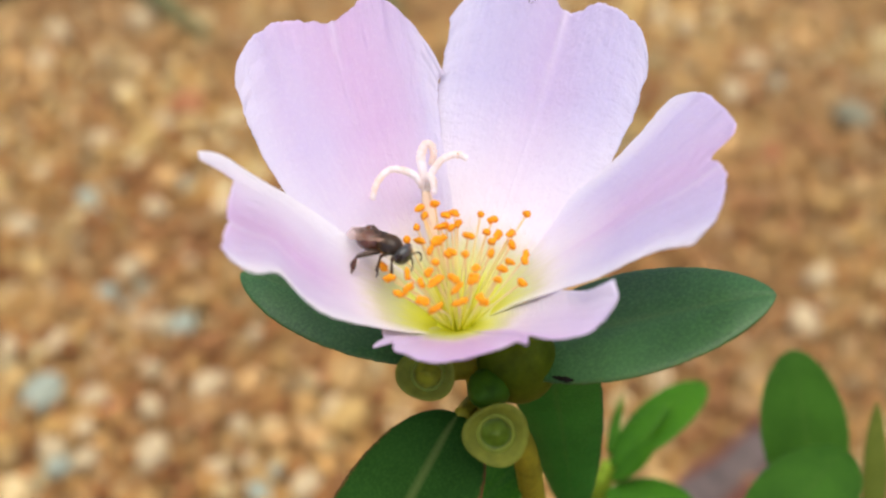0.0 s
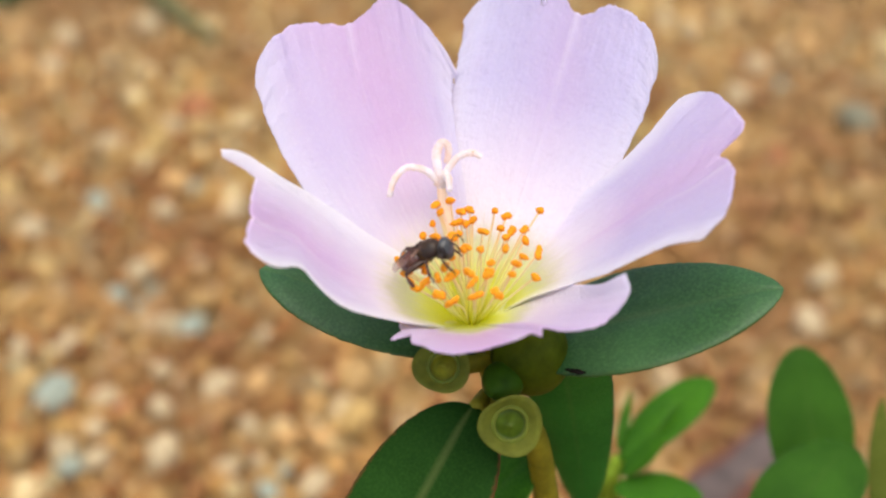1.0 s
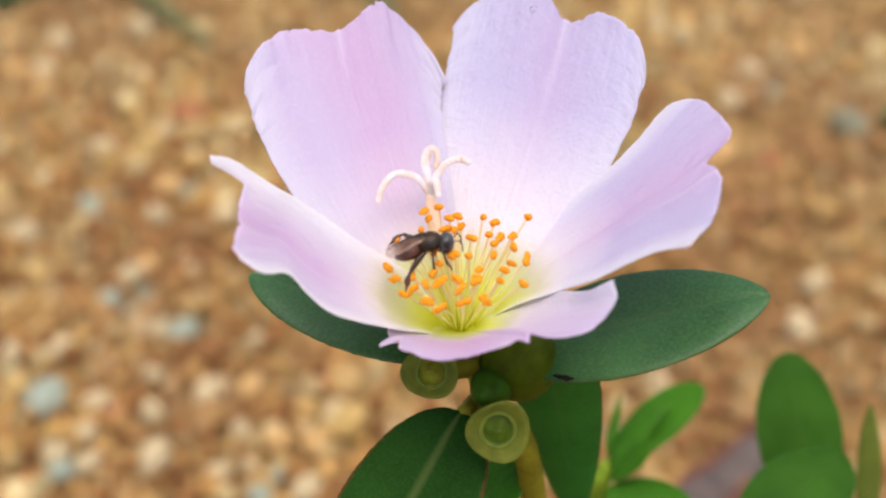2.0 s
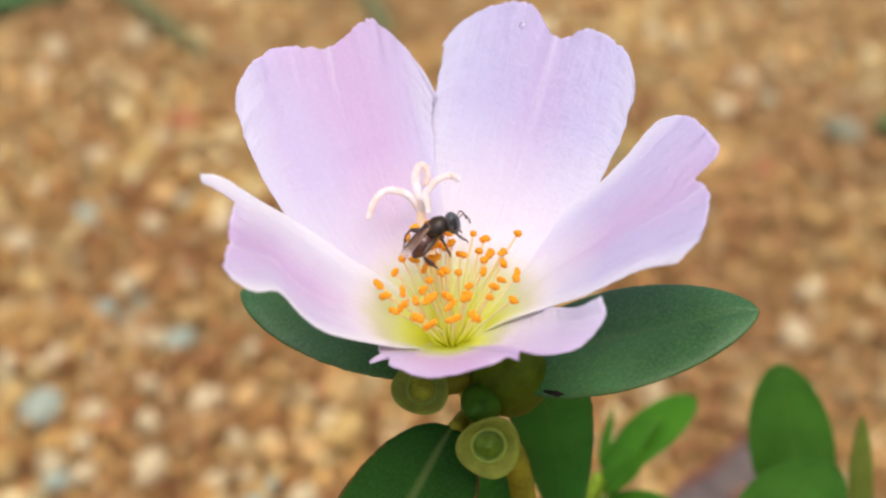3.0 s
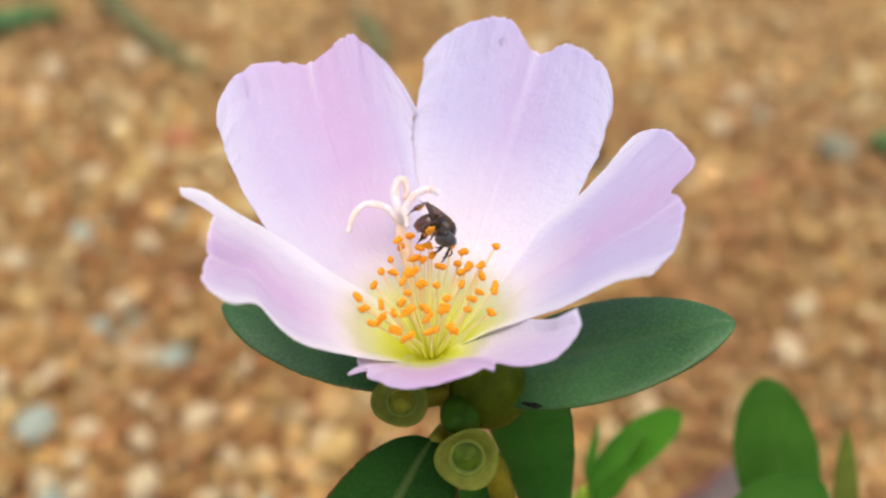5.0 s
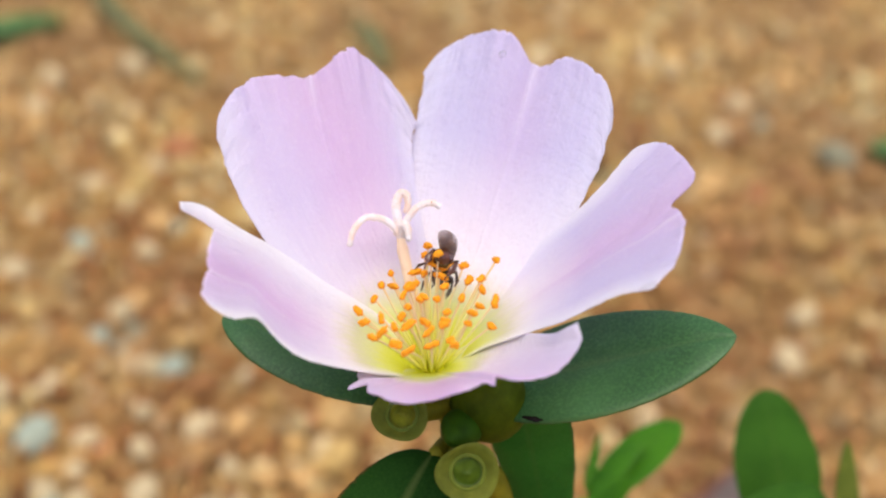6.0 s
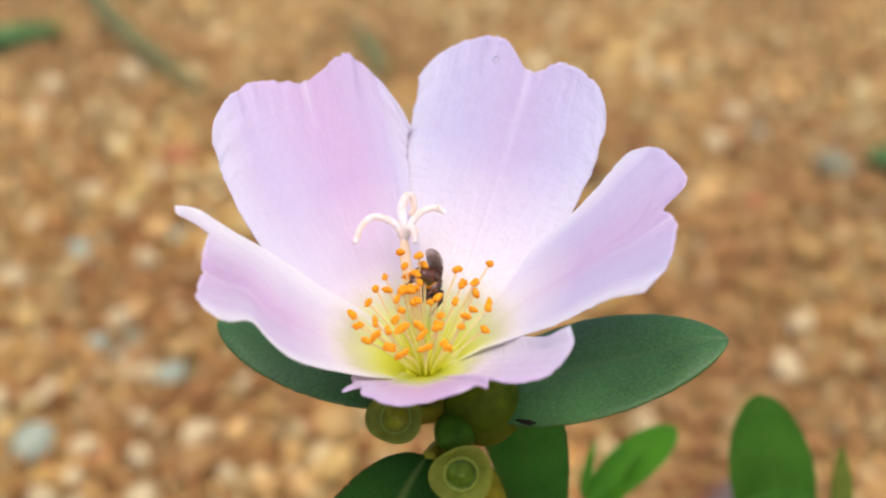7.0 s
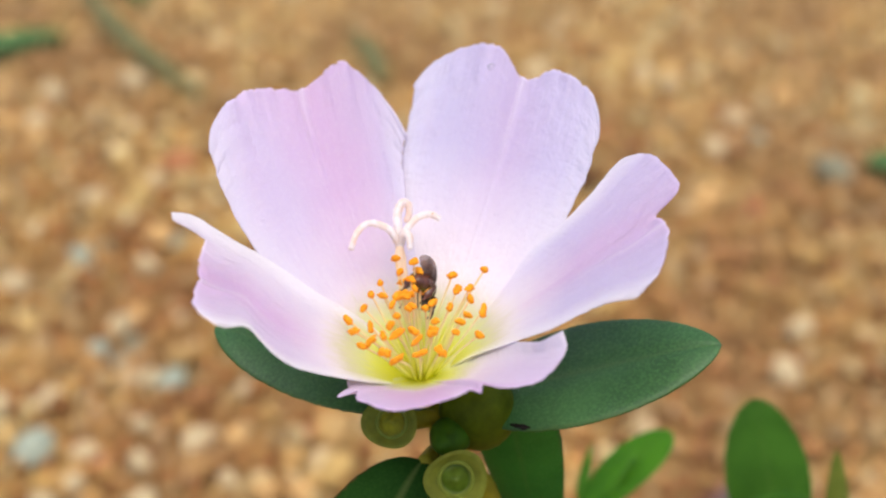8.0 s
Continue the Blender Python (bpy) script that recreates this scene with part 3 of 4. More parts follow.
def petal(az, inc, tw, L, W, skew, cup, bow, reflex, round_a, round_b, notch, notch_at, notch_wide, tilt, grow, belly, sweep_side, foot_out=1.2, ruffles=(), near=0.0, far=0.0, seed=1, tooth=None):
    """An obcordate petal that widens from the throat to a notched, slightly frilled margin. ruffles: (where across, width, height, how late along) of its folds."""
    l, t, n = directions(az, inc, tw)
    foot = Vector((math.cos(radians(az)), math.sin(radians(az)), 0)) * foot_out

    def at(u, s):
        a = 2 * u - 1
        edge = 1 - (round_a if a < 0 else round_b) * abs(a) ** 3 - notch * math.exp(-((a - notch_at) / notch_wide) ** 2) + tilt * a - 0.06 * a ** 16
        edge += L / 24 * (0.007 * noise.noise((a * 7, seed * 5.1, 0)) + 0.005 * noise.noise((a * 24, seed * 3.3, 0)) + 0.004 * noise.noise((a * 55, seed * 1.7, 0)))
        if tooth is not None and a < tooth:
            edge += 0.016 * math.exp((a - tooth) / 0.10)
        w = W * max(s, 1e-5) ** grow * (1 + belly * (1 - s)) * (1 + (near if a < 0 else far) * (1 - s))
        x = a * w * (1 + skew * a) + sweep_side * s * s
        x += s * abs(a) ** 6 * (0.18 * noise.noise((s * 14, a * 2, seed * 2.7)) + 0.10 * noise.noise((s * 42, a * 2, seed * 1.1)))
        y = L * (s - s ** 3 * (1 - edge))
        z = cup * x * x / 20 - bow * L * s * (1 - s) + reflex * s ** 4
        for where, wide, high, late in ruffles:
            z += high * s ** late * math.exp(-((a - where) / wide) ** 2)
        z += s * (0.40 * noise.noise((a * 2.2, s * 1.2, seed * 1.9)) + 0.10 * s * noise.noise((a * 9, s * 3.0, seed)))
        z += 0.30 * (L / 24) ** 2 * s ** 8 * noise.noise((a * 7, seed * 2.2, 4)) + 0.05 * (L / 24) * s ** 3 * noise.noise((a * 30, s * 5.0, seed * 1.3))
        z += 0.24 * s * s * abs(a) ** 4 * noise.noise((s * 20, a * 4, seed * 6.1)) + 0.06 * (L / 24) ** 2 * s ** 6 * noise.noise((a * 36, s * 4, seed * 2.9))
        z += L / 24 * 0.12 * s * s * noise.noise((a * 11, s * 13, seed * 4.1)) + L / 24 * 0.035 * s * s * noise.noise((a * 34, s * 34, seed * 2.3))
        return (foot + t * x + l * y + n * z) * MM

    v, f, uv = sheet(at, 150, 84)
    return mesh_from("petal", v, f, PETAL_PINK if seed == 1 else PETAL_LILAC, uv)


PETALS = [
    (123.37, 39.196, -1.573, 23.94, 7.318, 0.333, 0.2, 0.071, -0.296, 0.229, 0.12, 0.057, 0.149, 0.312, 0.034, 0.587, 0.55, -2.681, 1.2,
     ((0.149, 0.12, -0.34, 2.5), (0.149, 0.03, 0.24, 2), (-0.35, 0.2, 0.5, 2), (0.8, 0.12, 0.4, 4)), 0.14, -0.13),
    (65.592, 39.014, 0.223, 24.92, 7.538, 0.017, 0.123, 0.059, -0.303, 0.078, 0.161, 0.064, -0.047, 0.201, 0.045, 0.627, 0.63, 0.702, 1.2, ((-0.047, 0.13, -0.36, 2), (-0.047, 0.03, 0.3, 1.5), (0.4, 0.22, 0.5, 2), (-0.55, 0.2, 0.4, 2))),
]
BLADES = []
for p, seed, tooth in zip(PETALS, (1, 2), (-0.31, None)):
    BLADES.append(part("petal", petal(*p, seed=seed, tooth=tooth), head, "pale lilac-pink petal"))
    solid(BLADES[-1], 0.1 * MM)


def smooth_at(x, xs, ys, wide):
    return sum(np.interp(x + d * wide, xs, ys) for d in (-1, -0.5, 0, 0.5, 1)) / 5


def side_petal(az, inc, tw, one_edge, other_edge, margin, hollow, fold, material, seed):
    """A petal between two curved edges, (distance from the throat, angle) each; margin: how far it reaches, from the one edge to the other. hollow: its depth; fold: the crease below the notch."""
    l, t, n = directions(az, inc, tw)
    foot = Vector((math.cos(radians(az)), math.sin(radians(az)), 0)) * 1.2
    (r0, a0), (r1, a1), (um, rm) = zip(*one_edge), zip(*other_edge), zip(*margin)

    def at(u, s):
        far = smooth_at(u, um, rm, 0.006) * (1 + 0.004 * noise.noise((u * 22, seed, 0)) + 0.003 * noise.noise((u * 70, seed, 3)))
        r = far * s
        lo, hi = smooth_at(r, r0, a0, 0.5), smooth_at(r, r1, a1, 0.35)
        th = radians(lo + (hi - lo) * u + 0.35 * s * (2 * abs(u - 0.5)) ** 8 * noise.noise((s * 30, u * 2, seed)))
        arch = 4 * u * (1 - u)
        z = -hollow * math.sin(math.pi * s ** 0.8) * arch - fold[1] * s * s * math.exp(-((u - fold[0]) / 0.10) ** 2)
        z += s * arch * (0.30 * noise.noise((u * 3, s * 1.4, seed * 1.9)) + 0.10 * s * noise.noise((u * 12, s * 3, seed)))
        z += s * s * (0.13 * noise.noise((u * 20, s * 12, seed * 2.3)) + 0.05 * noise.noise((u * 50, s * 30, seed * 4.1)))
        z += 0.16 * s ** 6 * noise.noise((u * 16, s * 3, seed * 1.3))
        return (foot + (l * math.cos(th) + t * math.sin(th)) * r + n * z) * MM

    v, f, uv = sheet(at, 150, 72)
    return mesh_from("petal", v, f, material, uv)


LEFT_UP = [(0, -90), (3.7, -75), (5.4, -60), (6.4, -53), (8.0, -45), (9.5, -41), (12.1, -37.5), (13.9, -35.1), (15.4, -33), (16.6, -31.8), (18.9, -30.4), (20.4, -27.5)]
LEFT_LOW = [(0, 60), (1.2, 26), (2.7, 16), (5.5, 11), (8.1, 8.8), (10.5, 7.0), (11.8, 4.6), (12.8, 0.8), (13.4, -2.8), (13.8, -4.8), (14.6, -4.2), (15.8, -2.4), (16.8, -1.6), (18, -2.5)]
LEFT_MARGIN = [(0, 19.8), (0.04, 20.5), (0.10, 20.2), (0.145, 18.9), (0.175, 17.6), (0.35, 17.75), (0.5, 17.7), (0.56, 17.35), (0.63, 17.6), (0.73, 17.95), (0.86, 18.1), (0.95, 17.6), (1, 16.7)]
RIGHT_UP = [(0, 75), (4, 48), (6.6, 37.5), (8.9, 33.5), (10.3, 30), (12.9, 24.2), (14.7, 22.3), (16.6, 21.3), (18.7, 21.8), (20.4, 21.3)]
RIGHT_LOW = [(0, -20), (3.2, -16), (5.3, -19.3), (7.7, -21.2), (10.1, -22.3), (11, -21.7), (12.3, -20.9), (13.5, -20.5), (14.5, -20.4), (15.6, -21.3), (16.7, -22.4), (17.5, -22.6)]
RIGHT_MARGIN = [(0, 20.2), (0.075, 21.3), (0.19, 21.75), (0.32, 21.75), (0.43, 21.7), (0.475, 21.3), (0.492, 19.6), (0.505, 19.15), (0.59, 19.65), (0.67, 19.87), (0.78, 19.55), (0.87, 19.1), (0.94, 18.3), (1, 17.2)]
for az, inc, tw, one, other, margin, hollow, fold, tone, seed in (
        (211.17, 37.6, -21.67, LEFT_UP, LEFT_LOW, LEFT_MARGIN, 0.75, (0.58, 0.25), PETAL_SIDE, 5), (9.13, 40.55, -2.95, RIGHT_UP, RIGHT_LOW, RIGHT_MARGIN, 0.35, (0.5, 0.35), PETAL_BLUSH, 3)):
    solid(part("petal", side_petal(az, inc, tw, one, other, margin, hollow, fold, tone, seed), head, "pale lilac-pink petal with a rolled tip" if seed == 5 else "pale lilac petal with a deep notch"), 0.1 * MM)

# ribs of the low front petal: azimuth, length outwards and rise at the margin
RIBS = [(-160, 5.2, 1.8), (-149, 5.8, 2.45), (-139, 6.4, 2.9), (-131, 7.4, 3.9), (-116, 8.4, 5.0), (-102, 9.4, 5.9), (-90, 9.9, 6.65), (-80, 10.0, 7.1), (-70, 10.05, 7.28), (-60, 10.3, 7.3),
        (-51, 11.2, 7.1), (-44, 11.6, 7.6), (-38, 11.7, 8.8), (-34, 11.0, 9.5)]


def front_petal(seed):
    """The short petal that hangs forward: two lobes with a fold between them and a tooth at one side."""
    ways = bezier(RIBS, 12 * (len(RIBS) - 1))

    def at(u, s):
        k = u * (len(ways) - 1)
        i = min(int(k), len(ways) - 2)
        az, far, rise = ways[i].lerp(ways[i + 1], k - i)
        far *= 1 + 0.10 * math.exp(-((az + 132) / 3.0) ** 2) - 0.09 * math.exp(-((az + 124.5) / 3.0) ** 2) - 0.10 * math.exp(-((az + 63.5) / 2.2) ** 2)
        far *= 1 + 0.012 * noise.noise((az * 0.12, seed, 0)) + 0.006 * noise.noise((az * 0.5, seed, 2))
        r = 0.4 + (far - 0.4) * s
        z = rise * s ** 1.12 - 0.35 * s ** 7 - 0.22 * math.sin(math.pi * s) / (1 + math.exp((az + 112) / 5))
        z -= 0.7 * math.sin(math.pi * s ** 1.1) * math.exp(-((az + 33) / 7) ** 2)
        z += s ** 3 * (0.42 * math.exp(-((az + 71) / 3.5) ** 2) - 0.35 * math.exp(-((az + 65) / 3.5) ** 2) + 0.25 * math.exp(-((az + 50) / 7) ** 2) - 0.2 * math.exp(-((az + 100) / 9) ** 2))
        z += s * (0.25 * noise.noise((az * 0.05, s * 1.5, seed)) + 0.07 * s * noise.noise((az * 0.2, s * 4, seed)))
        slack = max(0.0, 0.9 - s)
        tuck = 100 * slack * slack / (slack + 0.12) * max(0.0, (u - 0.74) / 0.26) ** 2
        z -= 0.026 * tuck * s
        a = radians(az + tuck)
        return Vector((r * math.cos(a), r * math.sin(a), z)) * MM

    v, f, uv = sheet(at, 150, 50)
    return mesh_from("petal", v, f, PETAL_LOW, uv)


solid(part("petal", front_petal(4), head, "short pale pink petal with two lobes and a fold"), 0.1 * MM)

STAMENS_FRONT = [(175, 50, 6.7), (-163, 45, 6.8), (-154, 35, 6.6), (-140, 40, 6.7), (-133, 26, 6.6), (-119, 29, 6.6), (-145, 46, 6.7), (-122, 42, 6.7), (-109, 44, 6.7), (-90, 39, 6.7),
                 (-70, 39, 6.7), (-45, 32, 6.6), (-24, 43, 6.6), (-131, 34, 6.7), (-93, 31, 6.6), (-73, 27, 6.6)]
STAMENS_MID = [(-136, 19, 6.6), (170, 38, 6.6), (-11, 31, 6.6), (10, 43, 6.6), (-61, 20, 6.6), (-70, 25, 6.6), (-98, 25, 6.6), (-67, 9, 6.6), (-130, 11, 6.6), (-15, 19, 6.6), (-173, 17, 6.6), (-29, 29, 6.6)]
STAMENS_BACK = [(24, 36, 6.6), (33, 36, 7.1), (31, 37, 8.8), (22, 21, 6.6), (50, 26, 6.6), (41, 32, 6.6), (51, 29, 7.4), (64, 26, 7.6), (62, 11, 6.6), (92, 24, 6.8), (151, 12, 6.6), (131, 29, 8.3), (129, 29, 7.7),
                (107, 25, 7.4), (102, 22, 6.6), (96, 24, 7.5), (158, 15, 6.6), (-124, 8, 6.6), (117, 26, 8.3), (139, 32, 7.1), (149, 38, 6.7), (155, 26, 6.6), (114, 26, 6.7)]


STAMENS = []


def stamen(az, lean, length, rng):
    az, lean = radians(az), radians(lean)
    d = Vector((math.cos(az) * math.sin(lean), math.sin(az) * math.sin(lean), math.cos(lean)))
    foot = Vector((d.x * 1.5, d.y * 1.5, 0.42))
    tip = Vector((0, 0, 0.5)) + d * (length - 0.3)
    mid = (foot + tip) * 0.5 + Vector((rng.uniform(-0.25, 0.25), rng.uniform(-0.25, 0.25), rng.uniform(0.0, 0.35)))
    ob = part("stamen", mesh_from("stamen", *scaled(sweep(bezier([foot, mid, tip], 10), list(np.linspace(0.12, 0.06, 11)), 8)), FILAMENT), plant, "", Matrix.Translation(FLOWER * MM))
    b = ball(0.40 * rng.uniform(0.65, 1.4), 0.27 * rng.uniform(0.75, 1.25), 0.24, 16, 12)
    off = Vector((rng.uniform(0, 50), rng.uniform(0, 50), 0))
    verts = []
    for x, y, z in b[0]:
        q = Vector((x, y * (1 - 0.3 * math.exp(-(x / 0.12) ** 2)), z - 0.15 * x * x))
        verts.append(q * (1 + 0.42 * noise.noise(q * 3.2 + off) + 0.22 * noise.noise(q * 9 + off)))
    side = Vector((rng.uniform(-1, 1), rng.uniform(-1, 1), rng.uniform(-0.5, 0.3)))
    side = (side - d * side.dot(d) * 0.6).normalized()
    y = d.cross(side).normalized()
    m = Matrix((side, y, side.cross(y))).transposed().to_4x4()
    m.translation = (tip + d * 0.18) * MM
    STAMENS.append((ob, d))
    part("anther", mesh_from("anther", [Vector(v) * MM for v in verts], b[1], ANTHER), ob, "orange pollen-covered anther", m)


rng = random.Random(3)
for s in STAMENS_FRONT + STAMENS_MID + STAMENS_BACK:
    stamen(*s, rng)

# the style leans on the back petals; its branches curl over
style_path = bezier([(-0.1, 0.2, 0.3), (-0.4, 0.77, 1.61), (-1.28, 3.14, 3.74), (-1.95, 4.75, 5.8), (-2.30, 5.60, 7.40)], 20)
style = part("style", mesh_from("style", *scaled(sweep(style_path, list(np.interp(np.linspace(0, 1, 21), (0, 0.7, 0.85, 1), (0.45, 0.40, 0.42, 0.24))), 12)), STYLE), plant, "creamy pink style", Matrix.Translation(FLOWER * MM))


def stigma(points, rng, thick=(0.25, 0.25, 0.23, 0.2)):
    pts = bezier([Vector(p) for p in points], 48)
    r = list(np.interp(np.linspace(0, 1, 49), np.linspace(0, 1, len(thick)), thick))
    tube = sweep(pts, r, 14)
    rough = [v + Vector((1, 1, 1)) * 0.05 * noise.noise(v * 5) + Vector((1, -1, 1)) * 0.05 * noise.noise(v * 14) for v in tube[0]], tube[1]
    part("stigma", mesh_from("stigma", *scaled(rough), STIGMA), style, "curled downy cream stigma branch")
    nap = []
    for _ in range(420):
        i = rng.randrange(2, 48)
        d = Vector((rng.gauss(0, 1), rng.gauss(0, 1), rng.gauss(0, 1))).normalized()
        nap.append(hair(pts[i] + d * r[i] * 0.9, d, rng.uniform(0.08, 0.20), 0.016))
    part("down", mesh_from("down", *scaled(join(*nap)), STIGMA), style, "fine white down")
    for _ in range(2):
        p = pts[rng.randrange(10, 46)] + Vector((rng.uniform(-0.12, 0.12), -0.13, 0.13))
        part("pollen_grain", mesh_from("pollen_grain", *scaled(ball(rng.uniform(0.04, 0.09), 0.05, 0.05, 10, 8)), POLLEN_OLD), style, "", Matrix.Translation(p * MM))


rng = random.Random(5)
stigma([(-2.30, 5.55, 7.25), (-2.75, 5.9, 7.85), (-3.45, 6.15, 8.35), (-4.68, 6.15, 8.50), (-5.50, 5.35, 8.05), (-5.83, 4.5, 7.25)], rng)
stigma([(-2.30, 5.55, 7.25), (-2.45, 6.2, 8.2), (-2.60, 6.9, 9.05), (-2.34, 7.40, 9.70), (-1.90, 7.38, 9.66), (-1.74, 7.0, 9.2), (-1.90, 6.6, 8.7)], rng, (0.20, 0.31, 0.33, 0.28, 0.25, 0.23, 0.2))
stigma([(-2.25, 5.55, 7.25), (-1.94, 6.13, 8.08), (-1.18, 6.78, 8.91), (-0.2, 7.02, 9.2), (0.51, 6.85, 9.0)], rng)
stigma([(-2.25, 5.55, 7.25), (-2.05, 5.6, 8.2), (-1.78, 5.2, 8.3), (-1.66, 4.5, 7.75)], rng, (0.28, 0.3, 0.27, 0.2))

# calyx, bud and opened seed pods below the blossom
calyx = part("calyx", mesh_from("calyx", *scaled(ball(2.95, 2.75, 2.85, 24, 16, 0.25)), CALYX), plant, "olive-green calyx", leaf_pose((-70, 60, 0, 4.85, -4.6, 125.4)))
part("bud", mesh_from("bud", *scaled(ball(1.9, 1.45, 1.3, 18, 12, 0.35)), BUD), plant, "small dark green bud", leaf_pose((-110, 20, 0, 2.6, -6.9, 124.6)))


def seed_pod(at, aim, size, phase, heart, said):
    p = [(0.05, -1.9, 0), (0.7, -1.8, 0.1), (1.25, -1.2, 0.3), (1.5, -0.5, 0.6), (1.85, 0.1, 1.0), (2.15, 0.55, 1.2), (2.12, 0.62, 1.2), (1.75, 0.30, 0.9), (1.4, 0.05, 0.4), (1.2, -0.1, 0)]
    p = [(r * size, h * size, w) for r, h, w in p]
    z = Vector(aim).normalized()
    m = z.to_track_quat("Z", "Y").to_matrix().to_4x4()
    m.translation = mm(*at)
    pod = part("seed_pod", mesh_from("seed_pod", *scaled(lathe(p, 48, 0.045, 3, phase)), POD), plant, "opened pale green translucent seed pod", m)
    ring = [(size * (1.17 + 0.15 * math.cos(a)), size * (-0.04 + 0.08 * math.sin(a)), 0.1) for a in np.linspace(0, 2 * math.pi, 11)]
    part("rim", mesh_from("rim", *scaled(lathe(ring, 32, 0.07, 2, phase)), POD_RIM), pod, "yellow-green raised rim")
    core = [(1.2 * size, -0.05 * size, 0), (1.04 * size, -0.34 * size, 1), (0.86 * size, -0.30 * size, 1), (0.6 * size, -0.02 * size, 1), (0.3 * size, 0.28 * size, 1), (0.10 * size, 0.44 * size, 1), (0.02, 0.46 * size, 0)]
    part("core", mesh_from("core", *scaled(lathe(core, 28, 0.05, 3, phase)), heart), pod, said)


seed_pod((-1.4, -6.4, 125.7), (-0.2, -0.62, 0.75), 0.92, 3.6, POD_RIPE, "yellow pointed core")
seed_pod((3.1, -10.7, 124.5), (0.05, -0.8, 0.6), 0.98, 5.0, POD_CORE, "dark green pointed core")
stem("stalk", plant, [(2.2, -4.0, 120.5), (2.5, -6.8, 121.9), (2.85, -9.4, 123.5)], (0.7, 0.65, 0.8), STEM)
stem("stalk", plant, [(2.2, -4.0, 124.0), (0.6, -4.9, 124.5), (-0.9, -5.6, 124.9)], (0.7, 0.65, 0.8), STEM)
spot = BLADES[1].data.vertices[78 * 151 + 97]
drop = new("water_drop", mesh_from("water_drop", *scaled(ball(0.27, 0.27, 0.13, 20, 14)), WATER))
m = spot.normal.to_track_quat("Z", "Y").to_matrix().to_4x4()
m.translation = spot.co + FLOWER * MM + spot.normal * (0.15 if spot.normal.y < 0 else -0.15) * MM
drop.matrix_world = m
tagged(drop, "clear water drop on a petal", "water drop")

# ---------------------------------------------------------------- neighbouring shoots
sprig = empty("purslane_sprig", "young purslane shoot with fresh green leaves", "plant", "purslane shoots")
leaf(sprig, (12.81, 2.86, 0.68, 0.55, 0.45, -0.08), (37.53, 24.97, -11.23, *from_flower(15.33, 18.33, -35.07)), 0.7, LEAF_FRESH, "fresh green pointed leaf")
leaf(sprig, (8.6, 2.6, 0.65, 0.6, 0.3, -0.03), (-8.0, 2.0, -1.7, *from_flower(14.5, 15.6, -35.9)), 0.6, LEAF_FRESH, "fresh green pointed leaf")
leaf(sprig, (8.6, 1.25, 0.62, 0.7, 0.45, -0.05), (41.0, 31.0, -11.0, *from_flower(15.2, 18.0, -34.6)), 0.5, LEAF_FRESH, "folded young leaf")
leaf(sprig, (6.2, 0.55, 0.5, 0.9, 0.3, 0.03), (73.0, 32.0, 10.0, *from_flower(15.2, 19.4, -34.4)), 0.5, LEAF_FRESH, "narrow young leaf")
leaf(sprig, (6.5, 1.1, 0.7, 0.8, 0.3, 0.05), (20.0, 42.0, 10.0, *from_flower(15.2, 16.8, -35.5)), 0.5, LEAF_FRESH, "narrow young leaf")
stem("stem", sprig, [(17.0, 18.0, -1.0), (16.5, 16.5, 50.0), (15.0, 14.6, 86.0), (15.7, 15.0, 92.6)], (1.4, 1.4, 1.35, 0.7), STEM_GREEN, "light green stem")

shoot = empty("purslane_shoot", "low purslane shoot with broad rounded leaves", "plant", "purslane shoots")
leaf(shoot, (14.45, 4.35, 0.42, 0.56, 0.16, 0.01), (101.3, 46.4, -6.4, *from_flower(35.08, 16.36, -37.1)), 0.9, LEAF_SHOOT, "broad rounded green leaf")
leaf(shoot, (15.2, 4.42, 0.57, 0.53, 0.30, 0.0), (46.3, 10.8, -3.8, *from_flower(25.7, 4.35, -31.75)), 0.9, LEAF_SHOOT, "broad rounded green leaf")
leaf(shoot, (14.0, 1.30, 0.75, 0.80, 0.31, -0.02), (92.4, 60.6, 0.8, *from_flower(41.06, 14.3, -41.0)), 0.7, LEAF_SLIM, "slim yellowish green leaf")
stem("stem", shoot, [(38.0, 14.0, -1.0), (37.5, 13.0, 50.0), (37.0, 14.0, 82.0), (36.0, 13.6, 90.2)], (1.4, 1.3, 1.1, 0.5), STEM_GREEN, "light green stem")

stem("stalk", shoot, [(37.4, 13.2, 70.0), (33.0, 5.0, 86.0), (26.6, 1.2, 95.6)], (0.9, 0.8, 0.5), STEM_GREEN)
stem("stalk", shoot, [(37.4, 13.6, 78.0), (40.5, 12.0, 83.0), (41.6, 11.0, 86.8)], (0.8, 0.6, 0.4), STEM_GREEN)

fallen_line = bezier([(35, 75, 2.0), (47, 85.3, 2.3), (62, 98, 2.2), (69, 105, 1.9)], 24)
fallen = new("fallen_stem", mesh_from("fallen_stem", *scaled(sweep(fallen_line, [4.6 + 0.5 * math.sin(i * 0.9) for i in range(25)], 16, 0.42)), STEM_GREY))
tagged(fallen, "flattened dull mauve fallen stem with rust-red edges on gravel", "stem")
for s in (-1, 1):
    rim = [p + Vector((-s * 3.0, s * 3.6, 0.9 + 0.2 * math.sin(i * 0.7))) for i, p in enumerate(fallen_line)]
    part("border", mesh_from("border", *scaled(sweep(rim, [1.35 + 0.3 * math.sin(i * 1.3 + s) for i in range(25)], 10)), STEM_RED), fallen, "rust-red dry edge")


